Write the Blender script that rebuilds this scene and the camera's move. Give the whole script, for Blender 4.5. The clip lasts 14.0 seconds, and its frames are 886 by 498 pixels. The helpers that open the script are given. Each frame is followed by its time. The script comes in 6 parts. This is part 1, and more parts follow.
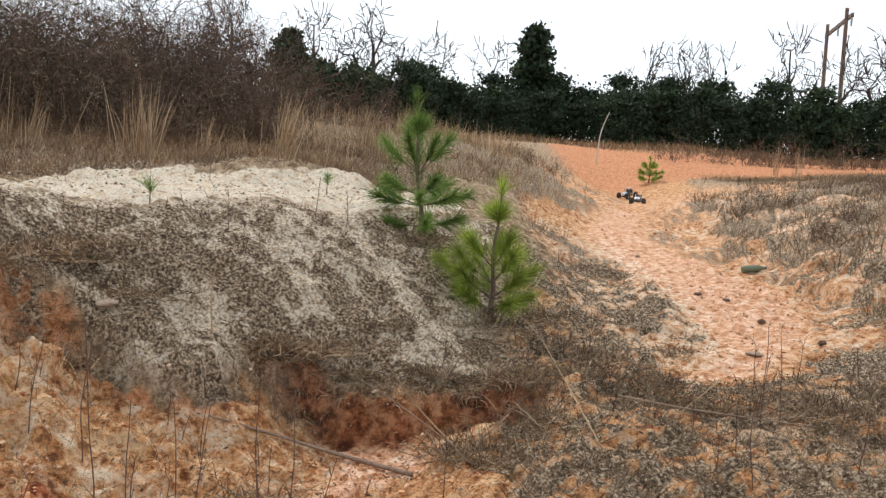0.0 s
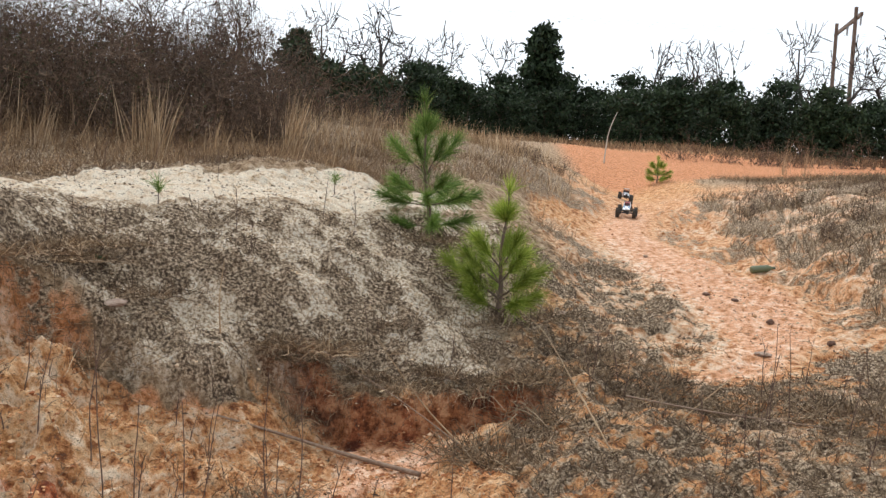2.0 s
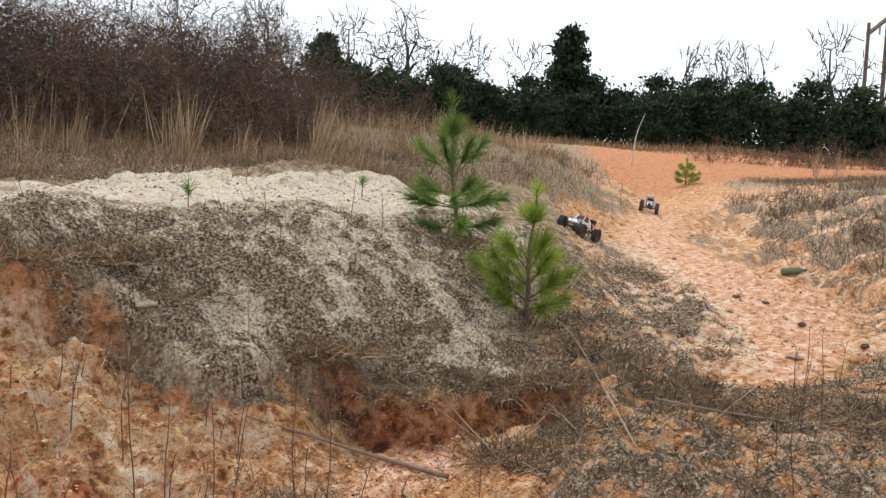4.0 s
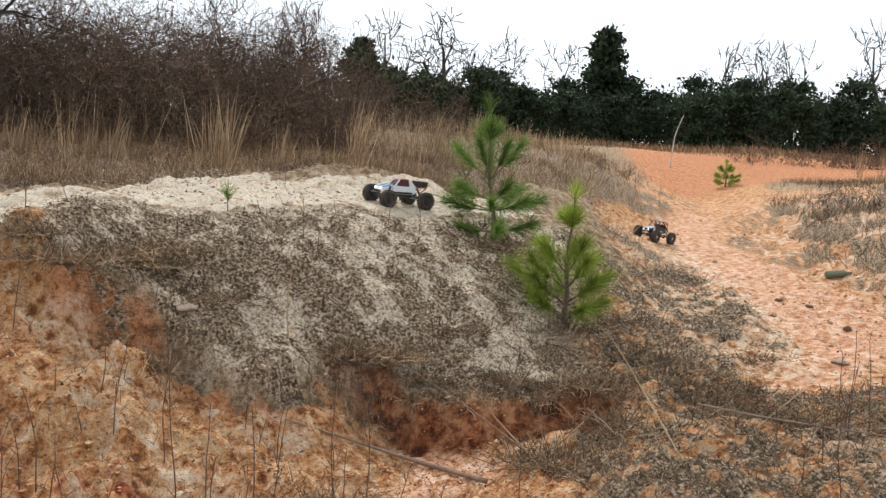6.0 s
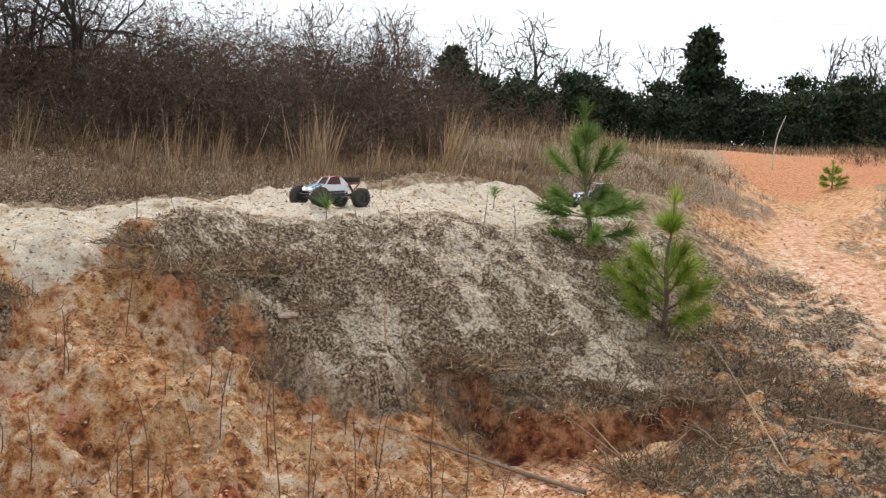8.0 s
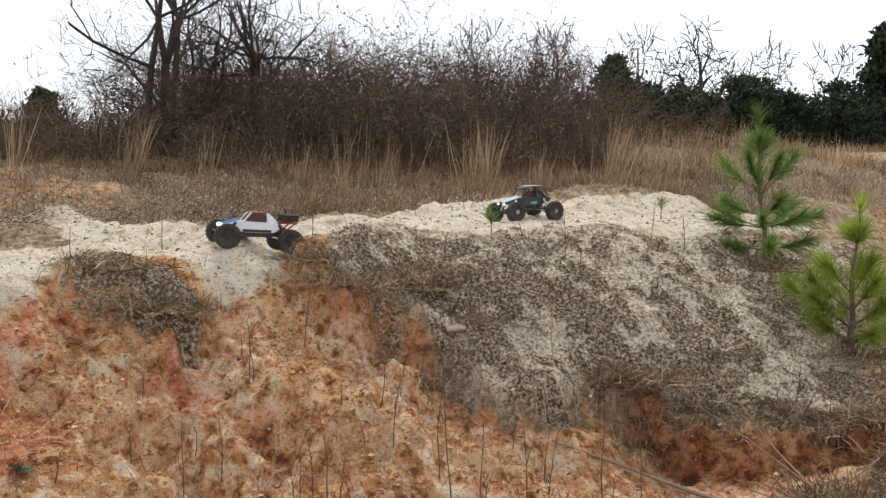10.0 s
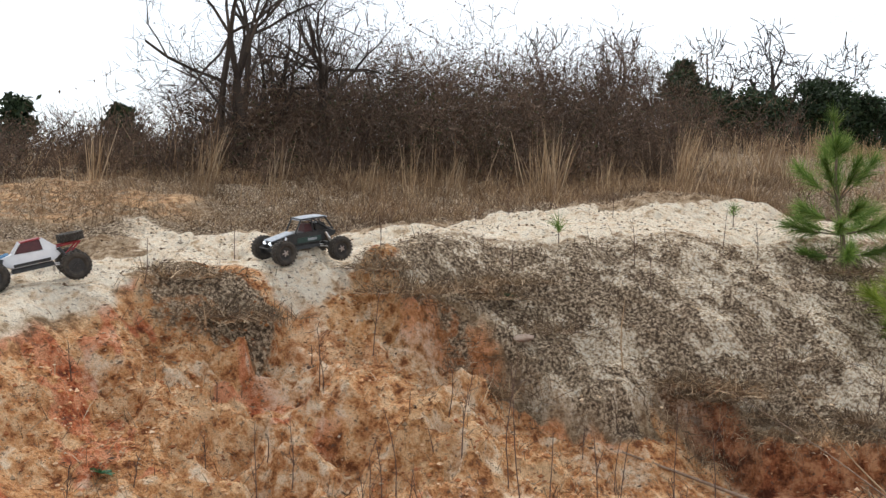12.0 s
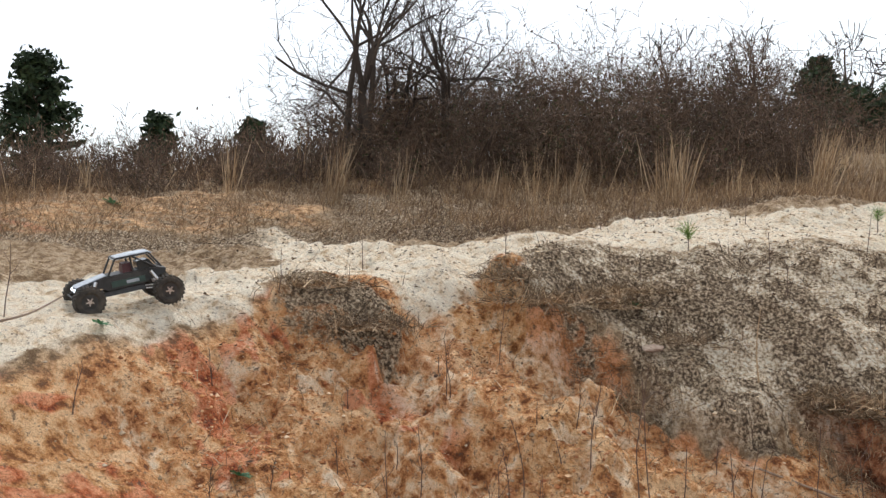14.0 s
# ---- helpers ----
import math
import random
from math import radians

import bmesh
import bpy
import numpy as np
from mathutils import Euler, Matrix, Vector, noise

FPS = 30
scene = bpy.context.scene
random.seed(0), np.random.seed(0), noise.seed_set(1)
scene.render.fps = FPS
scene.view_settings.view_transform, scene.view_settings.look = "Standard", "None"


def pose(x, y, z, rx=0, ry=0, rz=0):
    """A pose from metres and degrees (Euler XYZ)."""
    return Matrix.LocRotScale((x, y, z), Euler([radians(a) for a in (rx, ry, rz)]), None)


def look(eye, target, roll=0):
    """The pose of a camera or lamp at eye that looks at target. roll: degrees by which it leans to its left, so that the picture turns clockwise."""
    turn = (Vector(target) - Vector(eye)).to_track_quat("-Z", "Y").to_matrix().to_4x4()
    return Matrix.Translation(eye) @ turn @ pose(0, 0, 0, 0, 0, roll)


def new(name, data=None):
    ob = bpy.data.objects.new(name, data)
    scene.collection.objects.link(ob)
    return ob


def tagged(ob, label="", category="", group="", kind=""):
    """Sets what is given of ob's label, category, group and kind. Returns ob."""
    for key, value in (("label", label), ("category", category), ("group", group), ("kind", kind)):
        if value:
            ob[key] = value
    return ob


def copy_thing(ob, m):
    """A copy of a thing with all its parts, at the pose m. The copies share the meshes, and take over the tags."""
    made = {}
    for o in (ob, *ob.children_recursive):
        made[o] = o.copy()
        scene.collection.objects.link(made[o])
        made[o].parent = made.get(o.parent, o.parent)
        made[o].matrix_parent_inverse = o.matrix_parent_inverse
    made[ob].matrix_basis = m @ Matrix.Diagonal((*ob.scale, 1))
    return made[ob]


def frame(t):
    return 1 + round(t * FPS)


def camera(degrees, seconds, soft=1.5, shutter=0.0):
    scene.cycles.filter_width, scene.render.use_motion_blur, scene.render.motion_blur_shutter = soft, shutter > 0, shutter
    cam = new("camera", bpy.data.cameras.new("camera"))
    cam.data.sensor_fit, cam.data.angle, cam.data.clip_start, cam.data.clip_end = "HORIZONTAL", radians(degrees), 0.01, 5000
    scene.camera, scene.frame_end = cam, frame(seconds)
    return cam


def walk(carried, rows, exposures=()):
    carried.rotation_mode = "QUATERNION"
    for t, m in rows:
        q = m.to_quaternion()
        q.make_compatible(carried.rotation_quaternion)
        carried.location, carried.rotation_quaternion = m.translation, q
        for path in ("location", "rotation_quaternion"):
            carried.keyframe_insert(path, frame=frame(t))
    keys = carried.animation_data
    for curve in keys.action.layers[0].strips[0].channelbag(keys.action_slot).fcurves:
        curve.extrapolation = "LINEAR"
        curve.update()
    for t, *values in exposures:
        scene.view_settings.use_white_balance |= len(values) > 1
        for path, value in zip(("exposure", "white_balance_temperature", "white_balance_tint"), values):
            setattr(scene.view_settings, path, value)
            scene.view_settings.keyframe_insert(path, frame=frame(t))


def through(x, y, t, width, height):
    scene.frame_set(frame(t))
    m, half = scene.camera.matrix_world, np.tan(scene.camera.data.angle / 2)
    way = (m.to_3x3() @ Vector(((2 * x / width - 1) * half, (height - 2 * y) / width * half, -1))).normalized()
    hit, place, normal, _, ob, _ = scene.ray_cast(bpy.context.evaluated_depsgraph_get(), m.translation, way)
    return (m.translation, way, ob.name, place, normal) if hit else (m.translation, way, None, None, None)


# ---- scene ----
cam = camera(53.73, 14.0, soft=1.4)
ROWS = [
    (0, -0.000, 0.000, 1.500, 85.995, -2.993, 0.209),
    (0.5, -0.001, 0.003, 1.499, 85.990, -2.990, 0.363),
    (1, -0.000, 0.003, 1.500, 85.978, -2.976, 0.455),
    (1.5, 0.001, 0.001, 1.500, 85.979, -2.997, 0.426),
    (2, 0.000, 0.001, 1.500, 85.973, -2.957, 0.707),
    (2.5, -0.003, 0.001, 1.502, 85.974, -2.920, 1.117),
    (3, -0.001, 0.000, 1.499, 86.007, -2.875, 1.504),
    (5.5, -0.009, 0.008, 1.493, 86.158, -2.537, 4.231),
    (6, -0.012, 0.015, 1.494, 86.183, -2.481, 4.826),
    (6.5, -0.015, 0.015, 1.494, 86.215, -2.405, 5.527),
    (7, -0.022, 0.018, 1.494, 86.264, -2.202, 7.026),
    (7.5, -0.027, 0.019, 1.496, 86.309, -1.981, 9.090),
    (8, -0.032, 0.020, 1.498, 86.401, -1.753, 10.848),
    (8.5, -0.039, 0.024, 1.501, 86.479, -1.572, 12.941),
    (9, -0.047, 0.017, 1.502, 86.617, -1.187, 15.981),
    (11.5, -0.065, -0.004, 1.505, 87.502, -0.320, 25.126),
    (12, -0.065, -0.003, 1.502, 87.591, -0.230, 25.561),
    (12.5, -0.078, -0.001, 1.505, 87.647, -0.059, 27.239),
    (13, -0.083, -0.014, 1.510, 87.762, 0.134, 30.101),
    (13.5, -0.083, -0.020, 1.513, 87.901, 0.212, 31.956),
    (14, -0.083, -0.013, 1.516, 88.028, 0.390, 33.472),
]
walk(cam, [(t, pose(x, y, z, rx, ry, rz)) for t, x, y, z, rx, ry, rz in ROWS])

# ---- sky and light: a thin bright overcast ----
world = bpy.data.worlds.new("overcast_sky")
scene.world = world
world.use_nodes = True
wn = world.node_tree
wn.nodes.clear()
w_sky = wn.nodes.new("ShaderNodeTexSky")
w_sky.sky_type = "NISHITA"
w_sky.sun_disc = False
w_sky.sun_elevation, w_sky.sun_rotation = radians(44), radians(-21)
w_blue = wn.nodes.new("ShaderNodeBackground")
w_blue.inputs["Strength"].default_value = 0.03
w_cloud = wn.nodes.new("ShaderNodeBackground")
w_cloud.inputs["Color"].default_value = (0.93, 0.96, 1.0, 1)
w_cloud.inputs["Strength"].default_value = 1.02
w_add = wn.nodes.new("ShaderNodeAddShader")
w_out = wn.nodes.new("ShaderNodeOutputWorld")
wn.links.new(w_sky.outputs[0], w_blue.inputs["Color"])
wn.links.new(w_blue.outputs[0], w_add.inputs[0])
wn.links.new(w_cloud.outputs[0], w_add.inputs[1])
wn.links.new(w_add.outputs[0], w_out.inputs["Surface"])
sun_data = bpy.data.lights.new("sun", "SUN")
sun_data.energy, sun_data.angle, sun_data.color = 2.1, radians(11), (1.0, 0.96, 0.9)
sun = new("sun", sun_data)
sun.matrix_world = look((-10, 26, 27), (0, 5, 0))
scene.view_settings.exposure = 0.0


# ---- materials ----
def shader(name, rough=0.8, metal=0.0):
    m = bpy.data.materials.new(name)
    m.use_nodes = True
    nt = m.node_tree
    b = nt.nodes["Principled BSDF"]
    b.inputs["Roughness"].default_value, b.inputs["Metallic"].default_value = rough, metal
    return m, nt, b


def node(nt, kind, **values):
    n = nt.nodes.new(kind)
    for k, v in values.items():
        n.inputs[k.replace("_", " ")].default_value = v
    return n


def ramp(nt, source, stops):
    r = nt.nodes.new("ShaderNodeValToRGB")
    while len(r.color_ramp.elements) < len(stops):
        r.color_ramp.elements.new(0.5)
    for e, (p, col) in zip(r.color_ramp.elements, stops):
        e.position, e.color = p, (*col, 1)
    nt.links.new(source, r.inputs[0])
    return r.outputs[0]


def mixed(nt, factor, a, b, blend="MIX"):
    n = nt.nodes.new("ShaderNodeMixRGB")
    n.blend_type = blend
    for value, slot in ((factor, 0), (a, 1), (b, 2)):
        if isinstance(value, (int, float)):
            n.inputs[slot].default_value = value
        elif isinstance(value, tuple):
            n.inputs[slot].default_value = (*value, 1)
        else:
            nt.links.new(value, n.inputs[slot])
    return n.outputs[0]


def place(nt, scale, harsh=0.5):
    n = nt.nodes.new("ShaderNodeTexNoise")
    n.inputs["Roughness"].default_value = harsh
    n.inputs["Scale"].default_value, n.inputs["Detail"].default_value = scale, 6
    c = nt.nodes.new("ShaderNodeTexCoord")
    nt.links.new(c.outputs["Object"], n.inputs["Vector"])
    return n.outputs["Fac"]


def mat_grain(name, lo, hi, scale=30, rough=0.8, metal=0.0, bump=0.3, spread=0.15):
    """A surface of two tones in grain of that scale, with wear four times coarser and some relief."""
    m, nt, b = shader(name, rough, metal)
    fine = place(nt, scale)
    col = ramp(nt, fine, [(0.3, lo), (0.7, hi)])
    coarse = place(nt, scale / 5)
    col = mixed(nt, spread * 2, col, ramp(nt, coarse, [(0.35, lo), (0.65, hi)]))
    nt.links.new(col, b.inputs["Base Color"])
    if bump:
        n = node(nt, "ShaderNodeBump", Strength=bump, Distance=0.01)
        nt.links.new(fine, n.inputs["Height"])
        nt.links.new(n.outputs[0], b.inputs["Normal"])
    return m


def mat_leafy(name, stops, rough=0.7, through=0.0, pieces=True):
    """A plant: the tone changes from one leaf, blade or twig to the next."""
    m, nt, b = shader(name, rough)
    g = nt.nodes.new("ShaderNodeNewGeometry")
    col = ramp(nt, g.outputs["Random Per Island"], stops)
    o = nt.nodes.new("ShaderNodeObjectInfo")
    shade = ramp(nt, o.outputs["Random"], [(0, (0.75, 0.75, 0.75)), (1, (1.15, 1.12, 1.05))])
    col = mixed(nt, 1.0, col, shade, "MULTIPLY")
    col = mixed(nt, 1.0, col, ramp(nt, place(nt, 1.3, 0.6), [(0.36, (0.62, 0.60, 0.58)), (0.64, (1.25, 1.22, 1.18))]), "MULTIPLY")
    nt.links.new(col, b.inputs["Base Color"])
    b.inputs["Specular IOR Level"].default_value = 0.2
    if through:
        t = nt.nodes.new("ShaderNodeBsdfTranslucent")
        nt.links.new(col, t.inputs["Color"])
        mix = node(nt, "ShaderNodeMixShader", Fac=through)
        nt.links.new(b.outputs[0], mix.inputs[1])
        nt.links.new(t.outputs[0], mix.inputs[2])
        nt.links.new(mix.outputs[0], nt.nodes["Material Output"].inputs["Surface"])
    return m


def mat_soil():
    """Sand, clay, earth and dead litter, as the ground's own attributes say, with grain at three scales."""
    m, nt, b = shader("bare_soil", 0.95)
    b.inputs["Specular IOR Level"].default_value = 0.15

    def channels(name):
        a = nt.nodes.new("ShaderNodeAttribute")
        a.attribute_name = name
        c = nt.nodes.new("ShaderNodeSeparateColor")
        nt.links.new(a.outputs["Color"], c.inputs[0])
        return c.outputs[0], c.outputs[1], c.outputs[2], a.outputs["Alpha"]

    sandy, clayey, strewn, wet = channels("soil")
    reddish, yellowish, smooth, dusty = channels("tint")
    grit, fine, mid, big = place(nt, 160, 0.6), place(nt, 55, 0.65), place(nt, 13, 0.7), place(nt, 2.4, 0.62)
    earth = ramp(nt, mid, [(0.40, (0.22, 0.14, 0.08)), (0.49, (0.40, 0.28, 0.17)), (0.58, (0.58, 0.44, 0.30))])
    sand = ramp(nt, mid, [(0.34, (0.50, 0.35, 0.21)), (0.40, (0.72, 0.55, 0.37)), (0.46, (0.86, 0.715, 0.535)), (0.56, (0.90, 0.80, 0.645))])
    clay = ramp(nt, mid, [(0.36, (0.20, 0.072, 0.03)), (0.42, (0.50, 0.215, 0.085)), (0.49, (0.70, 0.365, 0.165)), (0.58, (0.83, 0.55, 0.32))])
    plain = ramp(nt, mid, [(0.37, (0.40, 0.175, 0.075)), (0.44, (0.62, 0.325, 0.18)), (0.52, (0.73, 0.42, 0.265)), (0.60, (0.82, 0.57, 0.41))])
    red = ramp(nt, mid, [(0.37, (0.18, 0.045, 0.024)), (0.45, (0.52, 0.15, 0.06)), (0.57, (0.76, 0.35, 0.19))])
    ochre = ramp(nt, mid, [(0.37, (0.26, 0.105, 0.038)), (0.45, (0.58, 0.285, 0.115)), (0.57, (0.80, 0.52, 0.29))])
    # damp red clay, its tones deepened to include shade under the rim
    damp_shade = ramp(nt, mid, [(0.40, (0.08, 0.022, 0.012)), (0.5, (0.29, 0.09, 0.038)), (0.60, (0.52, 0.23, 0.11))])
    litter = ramp(nt, fine, [(0.40, (0.075, 0.052, 0.035)), (0.47, (0.20, 0.145, 0.097)), (0.53, (0.42, 0.315, 0.21)), (0.60, (0.68, 0.55, 0.40))])

    def frayed(channel, wide, lo=0.36, hi=0.64):
        n = nt.nodes.new("ShaderNodeMath")
        n.operation = "MULTIPLY_ADD"
        nt.links.new(mid, n.inputs[0])
        n.inputs[1].default_value = wide
        k = nt.nodes.new("ShaderNodeMath")
        k.operation = "ADD"
        nt.links.new(channel, k.inputs[0])
        k.inputs[1].default_value = -0.5 * wide
        nt.links.new(k.outputs[0], n.inputs[2])
        return ramp(nt, n.outputs[0], [(lo, (0, 0, 0)), (hi, (1, 1, 1))])

    tone = mixed(nt, smooth, clay, plain)
    tone = mixed(nt, frayed(yellowish, 0.8), tone, ochre)
    tone = mixed(nt, frayed(reddish, 1.0), tone, red)
    col = mixed(nt, frayed(clayey, 0.8), earth, tone)
    col = mixed(nt, frayed(sandy, 0.9, 0.3, 0.7), col, sand)
    col = mixed(nt, frayed(dusty, 0.5, 0.3, 0.7), col, ramp(nt, fine, [(0.40, (0.28, 0.20, 0.13)), (0.46, (0.60, 0.47, 0.325)), (0.52, (0.79, 0.66, 0.49)), (0.60, (0.87, 0.80, 0.68))]))
    col = mixed(nt, frayed(strewn, 1.6, 0.36, 0.64), col, litter)
    col = mixed(nt, 0.4, col, ramp(nt, grit, [(0.40, (0.42, 0.38, 0.36)), (0.50, (1, 1, 1))]), "MULTIPLY")
    # wet marks the cut face: damp clay and painted overhang shade together
    col = mixed(nt, wet, col, damp_shade)
    speck = ramp(nt, place(nt, 42, 0.7), [(0.57, (0, 0, 0)), (0.63, (0.8, 0.8, 0.8))])
    col = mixed(nt, speck, col, (0.15, 0.10, 0.07))
    nt.links.new(col, b.inputs["Base Color"])
    b1 = node(nt, "ShaderNodeBump", Strength=1.0, Distance=0.05)
    b2 = node(nt, "ShaderNodeBump", Strength=1.0, Distance=0.016)
    calm = nt.nodes.new("ShaderNodeMath")
    calm.operation = "MULTIPLY_ADD"
    nt.links.new(smooth, calm.inputs[0])
    calm.inputs[1].default_value, calm.inputs[2].default_value = -0.85, 1.0
    nt.links.new(calm.outputs[0], b1.inputs["Strength"])
    nt.links.new(mid, b1.inputs["Height"])
    nt.links.new(fine, b2.inputs["Height"])
    nt.links.new(b1.outputs[0], b2.inputs["Normal"])
    nt.links.new(b2.outputs[0], b.inputs["Normal"])
    return m


M_SOIL = mat_soil()
M_DRYGRASS = mat_leafy("dry_grass", [(0, (0.085, 0.060, 0.042)), (0.5, (0.22, 0.152, 0.095)), (0.85, (0.40, 0.30, 0.20)), (1, (0.60, 0.50, 0.37))])
M_BANKGRASS = mat_leafy("bank_grass_blades", [(0, (0.10, 0.062, 0.038)), (0.5, (0.235, 0.152, 0.092)), (0.85, (0.38, 0.27, 0.17)), (1, (0.56, 0.43, 0.29))])
M_STRAW = mat_leafy("straw", [(0, (0.30, 0.195, 0.115)), (0.5, (0.48, 0.345, 0.215)), (1, (0.70, 0.56, 0.40))], through=0.25)
M_TWIG = mat_leafy("brown_twigs", [(0, (0.06, 0.04, 0.032)), (0.6, (0.135, 0.09, 0.068)), (1, (0.24, 0.17, 0.12))])
M_BARE = mat_leafy("bare_branches", [(0, (0.035, 0.029, 0.027)), (1, (0.085, 0.069, 0.060))])
M_BARK = mat_grain("bark", (0.09, 0.06, 0.045), (0.22, 0.16, 0.12), 40, 0.9, bump=0.6)
M_NEEDLE = mat_leafy("pine_needles", [(0, (0.08, 0.17, 0.035)), (0.5, (0.18, 0.31, 0.07)), (1, (0.34, 0.46, 0.14))], 0.5, 0.4)
M_NEEDLE_LIGHT = mat_leafy("young_pine_needles", [(0, (0.14, 0.23, 0.035)), (0.5, (0.32, 0.45, 0.07)), (1, (0.55, 0.62, 0.16))], 0.5, 0.4)
M_EVERGREEN = mat_leafy("evergreen_leaves", [(0, (0.018, 0.032, 0.018)), (0.6, (0.036, 0.062, 0.032)), (1, (0.065, 0.10, 0.05))], 0.6, 0.1)
M_VINE = mat_leafy("vine_leaves", [(0, (0.03, 0.045, 0.02)), (1, (0.08, 0.10, 0.045))], 0.6, 0.15)
M_GREEN = mat_leafy("rosette_leaves", [(0, (0.03, 0.12, 0.05)), (1, (0.08, 0.24, 0.12))], 0.5, 0.2)
M_STEM = mat_grain("weed_stems", (0.07, 0.04, 0.03), (0.17, 0.10, 0.07), 60, 0.8, bump=0)
M_STICK = mat_grain("dead_wood", (0.16, 0.10, 0.07), (0.34, 0.25, 0.18), 50, 0.9)
M_PALEWOOD = mat_grain("bleached_wood", (0.42, 0.39, 0.34), (0.62, 0.59, 0.53), 20, 0.8)
M_STONE = mat_grain("stone", (0.22, 0.14, 0.10), (0.42, 0.33, 0.26), 30, 0.9)
M_CLOD = mat_grain("dark_clod", (0.07, 0.04, 0.03), (0.19, 0.11, 0.075), 40, 0.95)
M_POLE = mat_grain("weathered_pole", (0.10, 0.065, 0.05), (0.20, 0.14, 0.11), 3, 0.9)
M_WIRE = mat_grain("cable", (0.25, 0.25, 0.26), (0.35, 0.35, 0.36), 3, 0.6, bump=0)
M_BOTTLE, _nt, _b = shader("green_plastic", 0.25)
_b.inputs["Base Color"].default_value = (0.12, 0.15, 0.085, 1)
M_TYRE = mat_grain("dusty_rubber", (0.018, 0.017, 0.016), (0.085, 0.07, 0.055), 45, 0.85)
M_BLACK = mat_grain("black_plastic", (0.012, 0.013, 0.015), (0.05, 0.05, 0.05), 30, 0.45, bump=0)
M_WHITE = mat_grain("white_shell", (0.66, 0.67, 0.70), (0.82, 0.83, 0.85), 25, 0.3, bump=0)
M_SILVER = mat_grain("silver_shell", (0.24, 0.28, 0.33), (0.56, 0.59, 0.63), 40, 0.28, bump=0)
M_BLUE = mat_grain("blue_panel", (0.08, 0.22, 0.42), (0.2, 0.42, 0.62), 25, 0.3, bump=0)
M_RED = mat_grain("red_plastic", (0.22, 0.015, 0.02), (0.42, 0.04, 0.045), 25, 0.4, bump=0)
M_MAROON = mat_grain("dark_red_interior", (0.035, 0.008, 0.010), (0.10, 0.02, 0.022), 25, 0.5, bump=0)
M_CHROME = mat_grain("bright_metal", (0.55, 0.55, 0.57), (0.8, 0.8, 0.82), 40, 0.3, 1.0, bump=0)
M_LED, _nt, _b = shader("lit_led", 0.2)
_b.inputs["Base Color"].default_value = (0.85, 0.92, 1.0, 1)
_b.inputs["Emission Color"].default_value = (0.82, 0.91, 1.0, 1)
_b.inputs["Emission Strength"].default_value = 1.1
M_DARKGLASS = mat_grain("smoked_window", (0.015, 0.02, 0.025), (0.04, 0.045, 0.05), 10, 0.12, bump=0)
M_OLIVE = mat_grain("dark_green_panel", (0.02, 0.045, 0.04), (0.05, 0.10, 0.09), 20, 0.4, bump=0)


